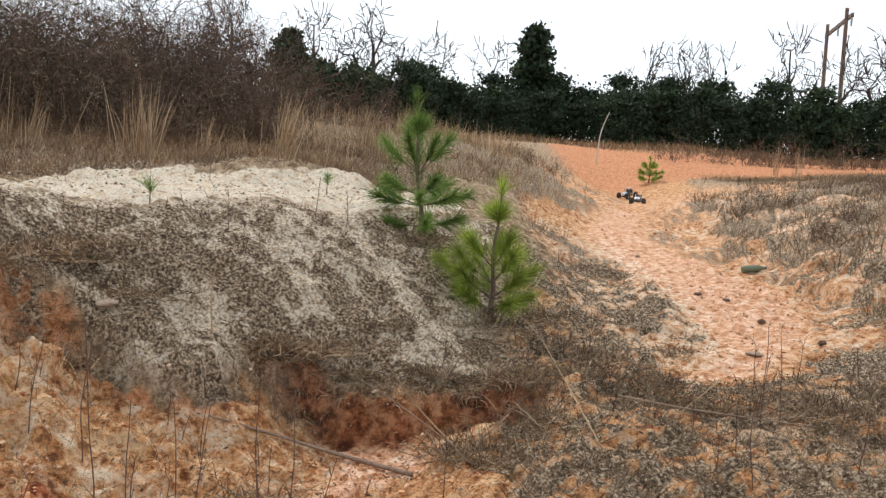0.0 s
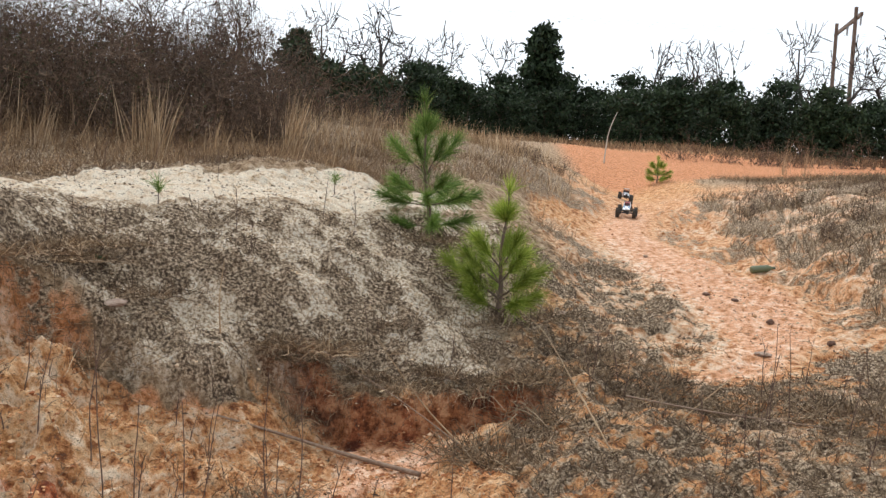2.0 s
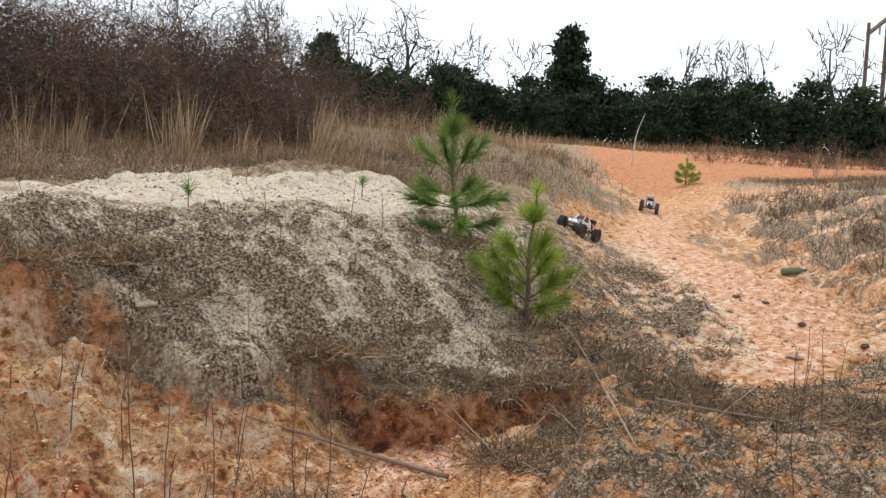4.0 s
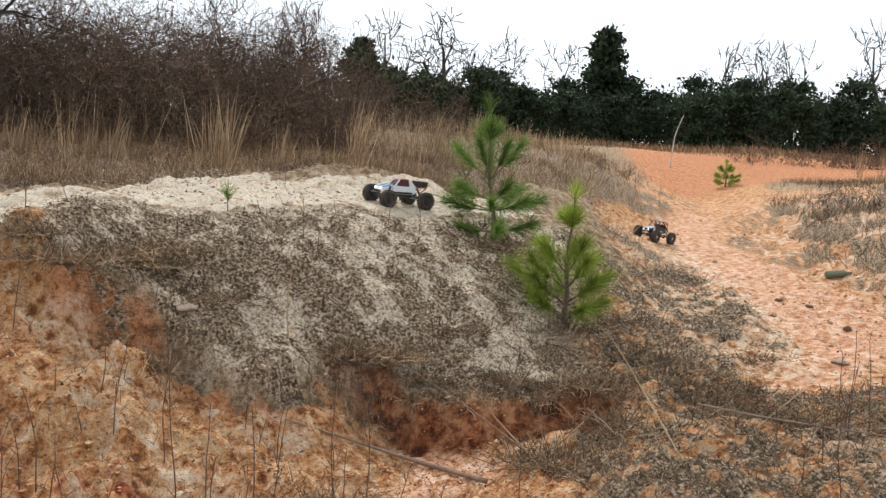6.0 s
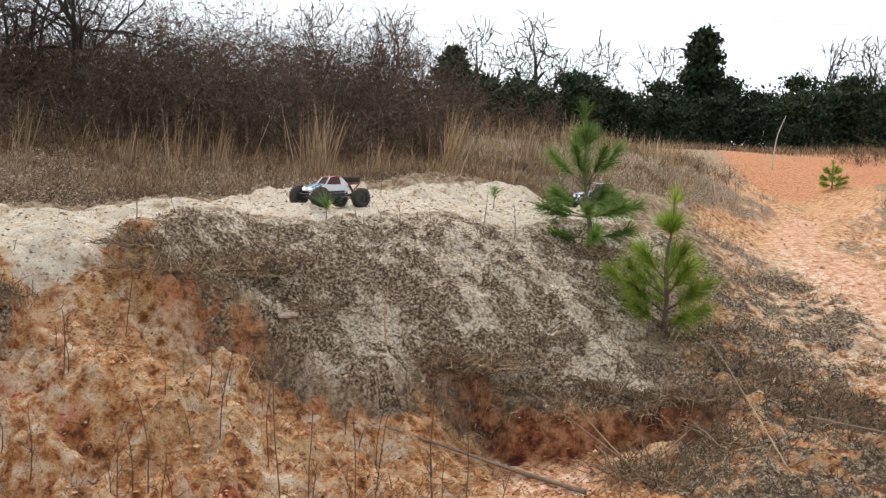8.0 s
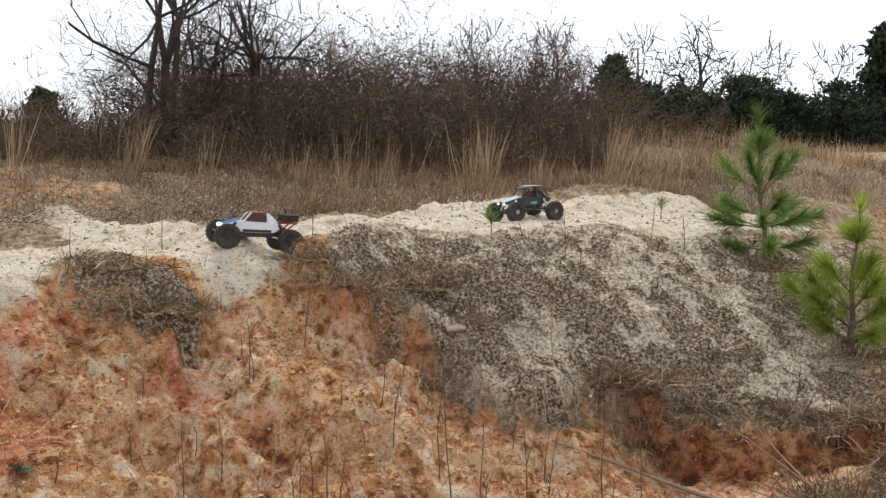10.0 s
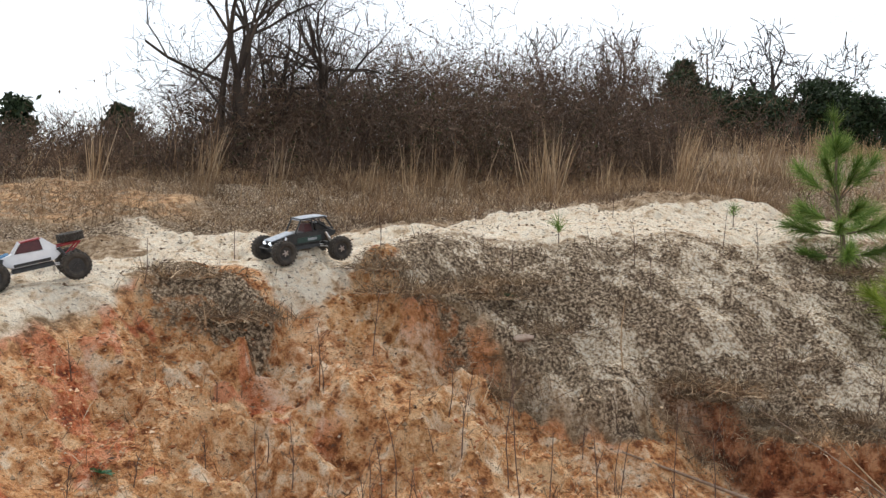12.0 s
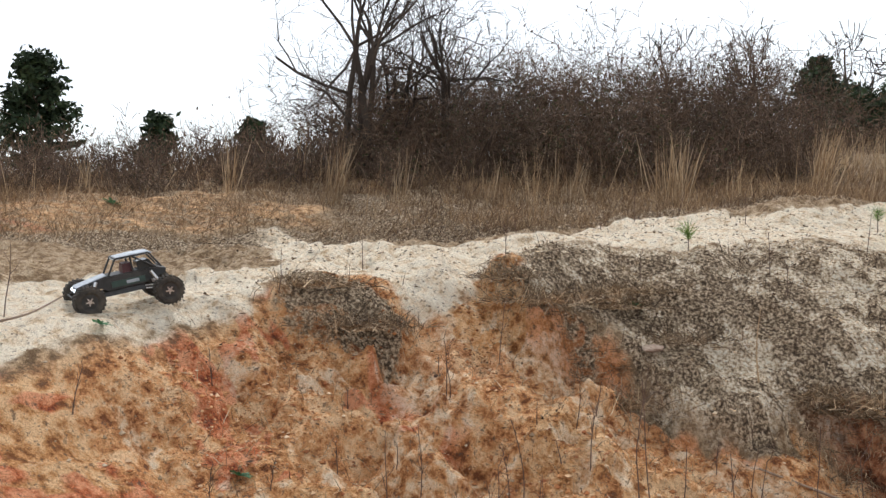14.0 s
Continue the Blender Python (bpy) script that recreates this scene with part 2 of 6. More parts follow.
# ---- the lie of the land: heights along its ridges, beds and banks ----
LAND = {
    "terrace": [
        (1.57, 3.24, 0.437), (0.76, 3.42, 0.33), (1.36, 4.29, 0.37), (2.11, 4.97, 0.45), (2.74, 5.34, 0.574), (1.12, 4.77, 0.413)],
    "pit_floor": [
        (0.05, 3.75, 0.225), (-0.68, 3.94, 0.147), (-1.06, 3.96, 0.227)],
    "pit_rim": [
        (-0.53, 4.72, 0.369), (-0.03, 4.7, 0.4), (0.46, 4.68, 0.431), (-0.89, 4.62, 0.528), (0.81, 4.63, 0.462)],
    "near_mound": [
        (0.32, 5.69, 0.658), (-0.25, 4.99, 0.618), (-0.73, 4.95, 0.731), (-0.17, 6.7, 1.136), (-1.25, 5.05, 0.953), (-0.74, 6.16, 1.195),
        (0.91, 6.33, 0.613)],
    "left_face": [
        (-1.68, 4.39, 0.763), (-1.85, 4.65, 0.96), (-2.04, 4.57, 1.062), (-1.82, 3.9, 0.622), (-1.39, 4.07, 0.448), (-1.95, 4.08, 0.726)],
    "crest": [
        (-2.11, 6.67, 1.514), (-1.45, 7.26, 1.564), (-0.86, 7.85, 1.591), (-2.47, 5.8, 1.401), (-1.95, 5.78, 1.353), (0.06, 9, 1.578)],
    "back": [
        (-2.59, 8.2, 1.549), (-1.75, 9.34, 1.666), (-0.65, 10.98, 1.811), (0.9, 12.97, 1.905), (-3.66, 7.56, 1.469), (0.51, 16.99, 2.3),
        (-4.74, 5.48, 1.336), (-4.21, 6.37, 1.382), (-8.61, 6.94, 1.929), (-9.04, 5.47, 1.778), (-5.8, 7.7, 1.741), (-4.22, 8.65, 1.677)],
    "brink": [
        (-2.6, 4.42, 1.326), (-2.51, 4.75, 1.367), (-2.3, 5.13, 1.37), (-2.61, 3.77, 1.068)],
    "saddle": [
        (-3.3, 4.32, 1.26), (-2.76, 3.73, 1.094), (-3.72, 4.51, 1.28), (-3.38, 3.75, 1.277), (-3.58, 3.28, 1.23)],
    "wash": [
        (-2.49, 3.49, 0.821), (-2.58, 3.12, 0.71), (-2.11, 3.2, 0.596), (-1.99, 2.92, 0.438), (-1.59, 3.48, 0.556), (-2.52, 2.7, 0.55),
        (-2.7, 2.23, 0.523)],
    "spur": [
        (-3.18, 3.59, 1.227), (-3.32, 3.26, 1.189), (-2.72, 3.44, 0.921), (-3.03, 3.12, 0.966), (-3.07, 2.72, 0.88)],
    "track_end": [
        (-3.87, 3.18, 1.196), (-4.08, 2.55, 1.186), (-3.29, 1.94, 1.016), (-3.17, 2.03, 0.969), (-3.72, 2.1, 1.109), (-2.98, 1.95, 0.785)],
    "left_hump": [
        (-7.54, 5.38, 1.648), (-7.76, 4.69, 1.583), (-6.48, 5.73, 1.599), (-5.32, 4, 1.199), (-4.8, 4.32, 1.197), (-5.11, 5.15, 1.378),
        (-4.86, 2.9, 1.197)],
    "gully": [
        (2.04, 5.32, 0.471), (2.14, 5.93, 0.543), (2.37, 7.01, 0.682), (2.35, 8.69, 0.796), (2.19, 10.07, 0.917), (1.84, 11.66, 1.054),
        (2.26, 10.77, 1.013), (4.56, 23.56, 1.661)],
    "gully_sides": [
        (1.35, 5.85, 0.477), (1.5, 7.25, 0.699), (1.39, 9.09, 0.884), (1.11, 10.54, 1.17), (0.81, 11.47, 1.564), (1.52, 13.92, 1.695),
        (3.08, 12.12, 1.137), (3.41, 10.25, 0.97), (4.67, 12.67, 1.36), (2.66, 19.82, 2.058)],
    "right_bank": [
        (3.07, 7.39, 0.764), (3.06, 6.52, 0.698), (3.69, 7.32, 0.996), (4.14, 9.65, 1.174), (4.8, 9.9, 1.451), (6.24, 13.64, 1.72),
        (5.9, 17, 1.841)],
    "clearing": [
        (4.96, 21.43, 1.91), (7.36, 28.05, 2.478), (8.12, 22.58, 2.112), (10.6, 40.64, 3.746), (6.74, 39.43, 3.596), (14.54, 37.27, 3.286),
        (14.88, 30.57, 2.924), (4.72, 35.69, 3.462)],
    "brink_foot": [
        (-2.78, 4.37, 1.208), (-2.77, 4.08, 1.16)],
    "driven_line": [
        (3.42, 15.63, 1.358), (2.46, 12.46, 1.192), (2.04, 10.71, 1.027), (0.79, 8.67, 1.197), (-0.43, 7.19, 1.407), (-0.69, 6.88, 1.348),
        (-0.99, 6.59, 1.375), (-1.27, 6.39, 1.374), (-1.52, 6.26, 1.394), (-1.68, 6.08, 1.413), (-1.8, 5.96, 1.407), (-1.97, 5.65, 1.404),
        (-2.31, 5.09, 1.383), (-2.59, 4.55, 1.277), (-3.21, 3.56, 1.26), (-3.38, 3.18, 1.197), (-3.61, 2.78, 1.16), (-3.74, 2.44, 1.145),
        (-3.84, 2.23, 1.158), (-4.06, 1.49, 1.14), (4.15, 20.07, 1.454), (3.6, 18.66, 1.442), (3.16, 16.09, 1.356), (2.07, 11.22, 1.083),
        (1.78, 10.56, 0.985), (1.54, 10.25, 1.006), (1.39, 10.02, 1.069), (1.08, 9.55, 1.136), (0.62, 8.9, 1.219), (-0.62, 7.6, 1.422),
        (-0.96, 7.26, 1.391), (-1.3, 6.8, 1.467), (-2.46, 4.72, 1.361), (-2.84, 4.15, 1.307), (-2.99, 3.85, 1.229), (-3.06, 3.75, 1.24),
        (-3.15, 3.58, 1.21), (-3.28, 3.32, 1.207), (-3.39, 3.03, 1.153), (-3.52, 2.57, 1.096)],
    "rise": [
        (1.1, 9.94, 1.142), (-0.13, 9.01, 1.323)],
    "shoulder": [
        (-0.42, 7.04, 1.397), (-0.68, 6.72, 1.353), (-0.97, 6.43, 1.367), (-1.24, 6.24, 1.372), (-1.48, 6.1, 1.387), (-1.64, 5.92, 1.403),
        (-1.76, 5.81, 1.392), (-1.91, 5.5, 1.393), (-2.24, 4.94, 1.363), (-2.51, 4.41, 1.289), (-3.1, 3.44, 1.242), (-3.26, 3.07, 1.191),
        (-3.48, 2.68, 1.145), (-3.61, 2.35, 1.132), (-3.71, 2.15, 1.131), (-3.91, 1.43, 1.143), (-0.61, 7.44, 1.405), (-0.94, 7.1, 1.402),
        (-1.27, 6.64, 1.429), (-2.39, 4.58, 1.349), (-2.75, 4.02, 1.29), (-2.89, 3.72, 1.222), (-2.96, 3.62, 1.232), (-3.04, 3.46, 1.222),
        (-3.17, 3.2, 1.202), (-3.27, 2.92, 1.159), (-3.39, 2.48, 1.1)],
}

LAND["behind"] = [(0, 0, 0.0), (3, 0, 0.1), (-2.2, 0.5, 0.45), (-6, 0, 1.0), (6, 3, 0.7), (0, -10, -0.6), (-14, -6, 0.6), (14, -6, 0.3),
                  (0, 2.3, 0.12), (-1.3, 2.2, 0.3), (1.5, 2.3, 0.3)]
LAND["distance"] = [(-20, 14, 2.6), (-14, 24, 3.4), (0, 60, 4.2), (30, 60, 4.0), (-40, 50, 4.0), (50, 20, 2.5), (-45, 0, 2.0), (0, -60, -1.5), (70, 90, 4.0)]


def lattice(seed):
    return np.random.RandomState(seed).rand(256, 256)


LATTICES = [lattice(s) for s in range(8)]


def patchy(x, y, scale, seed=0):
    """Smooth noise from 0 to 1."""
    g = LATTICES[seed % 8]
    x, y = np.asarray(x, float) * scale + 31.7 * seed, np.asarray(y, float) * scale + 17.3 * seed
    i, j = np.floor(x).astype(int), np.floor(y).astype(int)
    u, v = x - i, y - j
    u, v = u * u * (3 - 2 * u), v * v * (3 - 2 * v)
    a, b, c, d = g[i % 256, j % 256], g[(i + 1) % 256, j % 256], g[i % 256, (j + 1) % 256], g[(i + 1) % 256, (j + 1) % 256]
    return (a * (1 - u) + b * u) * (1 - v) + (c * (1 - u) + d * u) * v


def ease(lo, hi, x):
    s = np.clip((x - lo) / (hi - lo), 0, 1)
    return s * s * (3 - 2 * s)


def shrink(x, y):
    r = np.hypot(x, y) + 1e-9
    k = 5 * np.log1p(r / 5) / r
    return np.stack([x * k, y * k], -1)


KNOTS = np.array([p for line in LAND.values() for p in line], float)
KXY = shrink(KNOTS[:, 0], KNOTS[:, 1])


def thin_plate(a, b):
    d2 = ((a[:, None] - b[None]) ** 2).sum(-1) + 1e-12
    return 0.5 * d2 * np.log(d2)


def settle_land():
    n = len(KXY)
    a = np.zeros((n + 3, n + 3))
    a[:n, :n] = thin_plate(KXY, KXY) + 0.0015 * np.eye(n)
    a[:n, n], a[n, :n] = 1, 1
    a[:n, n + 1:], a[n + 1:, :n] = KXY, KXY.T
    return np.linalg.solve(a, np.concatenate([KNOTS[:, 2], [0, 0, 0]]))


WEIGHTS = settle_land()


def broad(x, y):
    x, y = np.atleast_1d(np.asarray(x, float)), np.atleast_1d(np.asarray(y, float))
    shape = x.shape
    q = shrink(x.ravel(), y.ravel())
    out = np.empty(len(q))
    for s in range(0, len(q), 20000):
        p = q[s:s + 20000]
        out[s:s + 20000] = thin_plate(p, KXY) @ WEIGHTS[:-3] + WEIGHTS[-3] + p @ WEIGHTS[-2:]
    far = ease(55, 110, np.hypot(x, y)).ravel()
    return (out * (1 - far) + 3.6 * far).reshape(shape)


def line_gap(x, y, line):
    """How far (x, y) lies from a line of points."""
    best = np.full(np.shape(x), 1e9)
    for (ax, ay), (bx, by) in zip(line[:-1], line[1:]):
        dx, dy = bx - ax, by - ay
        s = np.clip(((x - ax) * dx + (y - ay) * dy) / (dx * dx + dy * dy), 0, 1)
        best = np.minimum(best, np.hypot(x - ax - s * dx, y - ay - s * dy))
    return best


GULLY_LINE = [(2.0, 5.2), (2.15, 5.9), (2.35, 7.0), (2.35, 8.7), (2.2, 10), (2.4, 11.5), (2.9, 13.7), (3.6, 17), (4.2, 20), (6, 25), (9, 36)]
WASH_LINE = [(-2.6, 3.6), (-2.45, 3.2), (-2.2, 2.8), (-1.6, 2.6), (-0.9, 3.0), (-0.4, 3.8), (0.0, 4.2)]
TRACK_LINE = [(2.0, 10.6), (0.8, 8.7), (-0.56, 7.1), (-1.0, 6.6), (-1.6, 6.15), (-2.0, 5.6), (-2.6, 4.55), (-2.9, 3.95), (-3.15, 3.5), (-3.5, 2.7), (-3.95, 1.5)]
RIVULET = [(-0.05, 5.2), (-0.5, 5.8), (-0.85, 6.6), (-1.2, 7.4)]


# outlines of the kinds of ground, in plan
MOUND = [(-2.32, 4.85), (-2.60, 4.42), (-2.56, 4.15), (-2.42, 4.02), (-2.15, 3.98), (-1.95, 4.17), (-1.80, 4.25), (-1.50, 4.22), (-1.17, 4.30), (-1.03, 4.62),
         (-0.65, 4.74), (-0.30, 4.70), (0.10, 4.66), (0.50, 4.70), (0.80, 4.80), (1.08, 5.20), (1.20, 6.00), (1.00, 6.80), (0.85, 7.40), (0.40, 7.80), (-0.20, 7.00), (-0.70, 6.40),
         (-1.20, 6.20), (-1.50, 5.75), (-1.80, 5.25), (-2.10, 5.10)]
PALE = [(-4.40, 2.40), (-4.60, 3.00), (-3.95, 3.25), (-3.70, 3.70), (-3.90, 3.95), (-5.40, 5.20), (-5.15, 5.35), (-4.20, 5.10), (-3.75, 5.20), (-3.30, 5.90), (-2.85, 6.80),
        (-2.10, 7.10), (-1.46, 7.25), (-0.90, 8.60), (-0.30, 8.60), (0.20, 7.90), (-0.25, 7.00), (-0.75, 6.40), (-1.20, 6.25), (-1.50, 5.80), (-1.80, 5.30), (-2.10, 5.12), (-2.34, 4.87),
        (-2.62, 4.42), (-2.58, 4.12), (-2.60, 3.85), (-2.73, 3.64), (-2.87, 3.69), (-3.00, 3.60), (-3.37, 3.40), (-3.20, 2.96), (-3.22, 2.60), (-3.26, 2.25), (-3.24, 1.95), (-3.40, 1.00), (-4.60, 0.60)]
SPUR = [(-3.37, 3.37), (-3.20, 3.46), (-2.97, 3.57), (-2.81, 3.61), (-2.70, 3.65), (-2.63, 3.54), (-2.70, 3.30), (-2.87, 3.20), (-2.99, 3.12), (-3.12, 3.14)]
BOWL = [(-2.63, 3.55), (-2.65, 3.66), (-2.58, 3.84), (-2.40, 3.92), (-2.28, 3.91), (-2.15, 3.68), (-2.27, 3.52), (-2.49, 3.52)]
POOL = [(-0.55, 4.50), (-0.20, 4.46), (0.10, 4.40), (0.06, 4.18), (-0.15, 3.95), (-0.45, 3.60), (-0.62, 3.70), (-0.50, 4.10)]
BED = [(1.35, 5.05), (2.00, 5.20), (2.60, 5.95), (2.95, 7.20), (2.80, 9.50), (2.50, 11.0), (3.10, 13.7), (2.60, 13.9), (1.70, 11.0), (1.80, 9.00), (1.85, 7.30), (1.95, 6.10), (1.65, 5.45)]


def within(x, y, outline):
    """How far inside an outline a spot lies, negative outside it."""
    gap = line_gap(x, y, outline + outline[:1])
    odd = np.zeros(np.shape(x), bool)
    for (ax, ay), (bx, by) in zip(outline, outline[1:] + outline[:1]):
        if ay != by:
            odd ^= ((ay > y) != (by > y)) & (x < (bx - ax) * (y - ay) / (by - ay) + ax)
    return np.where(odd, gap, -gap)


def crumbly(x, y, seed=0):
    """Noise of four scales, from 0 to 1, with a sharp grain."""
    return 0.36 * patchy(x, y, 2.3, seed) + 0.28 * patchy(x, y, 5.7, seed + 1) + 0.21 * patchy(x, y, 12.1, seed + 2) + 0.15 * patchy(x, y, 25, seed + 3)


def mats(x, y):
    """Where dead grass lies in mats, from 0 (bare) to 1, in patches a hand or two wide."""
    u, v = 0.65 * x + 0.15 * y, 1.25 * y
    n = 0.20 * patchy(u, v, 3.1, 2) + 0.25 * patchy(u, v, 7.3, 3) + 0.29 * patchy(0.7 * x, y, 15, 4) + 0.26 * patchy(0.8 * x, y, 27, 5)
    return ease(0.405, 0.59, n + 0.22 * (patchy(x - 0.4 * y, y, 0.8, 6) - 0.42))


def rim_line(x):
    return 4.62 + 0.05 * np.sin(5 * x) + 0.18 * (patchy(x, 0 * x, 3.1, 2) - 0.5) + 0.10 * (patchy(x, 0 * x, 11, 3) - 0.5)


def height(x, y):
    x, y = np.atleast_1d(np.asarray(x, float)), np.atleast_1d(np.asarray(y, float))
    h = broad(x, y)
    r = np.hypot(x, y)
    near = 1 - ease(14, 30, r)
    gully = np.exp(-(line_gap(x, y, GULLY_LINE) / 0.8) ** 2)
    driven = np.exp(-(line_gap(x, y, TRACK_LINE) / 0.45) ** 2)
    rough = 1 - np.maximum(0.7 * gully, 0.88 * driven)
    h = h + near * rough * (0.09 * (patchy(x, y, 1.7, 1) - 0.5) + 0.055 * (patchy(x, y, 4.3, 2) - 0.5))
    h = h + near * (0.2 + 0.8 * rough) * (0.040 * (patchy(x, y, 9, 3) - 0.5) + 0.026 * (patchy(x, y, 19, 4) - 0.5))
    crust = ease(0.42, 0.56, patchy(x + 0.1 * y, y, 5.5, 6)) + 0.7 * ease(0.45, 0.58, patchy(x, y - 0.2 * x, 11, 7))
    h = h + near * (0.25 + 0.75 * rough) * 0.030 * (crust - 0.85)
    # terracettes on the clay faces
    face = (1 - driven) * (1 - ease(4.35, 4.6, y)) * (1 - ease(0.2, 0.6, x)) * ease(-3.4, -2.9, x) * ease(2.4, 2.8, y)
    n = patchy(x, y, 2.4, 3)
    face = face * ease(0.0, 0.5, -within(x, y, POOL)) * (1 - 0.8 * np.exp(-(line_gap(x, y, [(-1.1, 4.2), (-0.1, 3.8)]) / 0.5) ** 2))
    h = h + face * (0.09 * (ease(0.38, 0.5, n) - 0.5) + 0.07 * (ease(0.45, 0.55, patchy(x, y, 5.2, 1)) - 0.5) + 0.055 * (ease(0.35, 0.65, patchy(x, y, 13, 2)) - 0.5))
    # the undercut scour hole below the mound
    hole = ease(0, 0.045, rim_line(x) - y) * ease(3.5, 4.1, y) * ease(-1.15, -0.75, x) * (1 - ease(0.42, 0.62, x))
    h = h - (0.04 + 0.15 * ease(4.2, 4.55, y)) * hole
    # the water-cut shoulder between saddle and wash
    flute = (1 - driven) * ease(-3.2, -2.6, x) * (1 - ease(-1.5, -1.1, x)) * ease(2.9, 3.3, y) * (1 - ease(4.1, 4.6, y))
    h = h - 0.10 * flute * np.abs(np.sin(7 * x + 4 * patchy(x, y, 2, 5))) * patchy(x, y, 3, 6)
    # scarps: the broken edges of mound and spur, fluted by rain
    off = 1 - np.exp(-(line_gap(x, y, TRACK_LINE) / 0.24) ** 2)
    ragged = 0.10 * (patchy(x, y, 6, 1) - 0.5) + 0.07 * (patchy(x, y, 15, 4) - 0.5)
    for outline, drop, reach, part_of in ((MOUND, 0.20, 0.22, (1 - ease(-1.2, -0.9, x)) * (1 - ease(4.5, 4.9, y))), (SPUR, 0.15, 0.16, (1 - ease(3.5, 3.62, y)))):
        d = within(x, y, outline) + ragged
        h = h + near * off * part_of * drop * (ease(-0.035, 0.035, d) - 0.5) * np.exp(-np.abs(d) / reach)
    level = ease(-0.02, 0.16, within(x, y, POOL))
    h = h * (1 - level) + (0.125 + 0.3 * (h - 0.125) * (1 - level)) * level
    # ledges on the gully's sides
    ledge = ease(0.7, 1.3, x) * ease(5.3, 6.2, y) * (1 - ease(15, 19, r)) * (1 - ease(-0.3, 0.1, within(x, y, BED))) * (1 - driven)
    h = h + ledge * (0.11 * (ease(0.44, 0.51, patchy(x + 0.3 * y, y, 1.1, 2)) - 0.5) + 0.06 * (ease(0.45, 0.53, patchy(x, y, 2.9, 5)) - 0.5))
    # the clay bowl under the saddle
    h = h - 0.07 * ease(0.0, 0.12, within(x, y, BOWL) + 0.3 * ragged)
    # dead grass mats stand a little proud of the bare crust
    h = h + near * rough * 0.026 * (mats(x, y) - 0.5) * ease(-0.1, 0.1, within(x, y, MOUND))
    wash = np.exp(-(line_gap(x, y, WASH_LINE) / 0.35) ** 2)
    h = h + wash * 0.05 * (patchy(x, y, 13, 7) - 0.6)
    return h + ease(25, 60, r) * 0.5 * (patchy(x, y, 0.12, 5) - 0.5)


def ground(x, y):
    return float(height(x, y)[0])


def part(name, bm, material, parent=None, label=""):
    """Links a bmesh as one mesh object under a thing."""
    me = bpy.data.meshes.new(name)
    bm.to_mesh(me)
    bm.free()
    me.materials.append(material)
    ob = new(name, me)
    ob.parent = parent
    if label:
        ob["label"] = label
    return ob


def from_arrays(name, verts, faces, material, parent=None, smooth=False):
    me = bpy.data.meshes.new(name)
    me.from_pydata(verts.tolist() if hasattr(verts, "tolist") else verts, [], faces.tolist() if hasattr(faces, "tolist") else faces)
    me.materials.append(material)
    if smooth:
        me.shade_smooth()
    ob = new(name, me)
    ob.parent = parent
    return ob


def graded(lo, hi, step, out_lo, out_hi):
    """Even steps from lo to hi, then ever wider ones."""
    mid = list(np.arange(lo, hi, step))
    up, s = [hi], step
    while up[-1] < out_hi:
        s *= 1.09
        up.append(up[-1] + s)
    down, s = [], step
    at = lo
    while at > out_lo:
        s *= 1.09
        at -= s
        down.append(at)
    return np.array(down[::-1] + mid + up)


def broken_face(x, y, fray):
    """The bare scarp below the brink, from 0 to 1."""
    return ease(-0.05, 0.02, within(x, y, MOUND) + fray) * (1 - ease(0.10, 0.26, within(x, y, MOUND) + fray)) * (1 - ease(-1.9, -1.5, x)) * (1 - ease(4.3, 4.45, y))


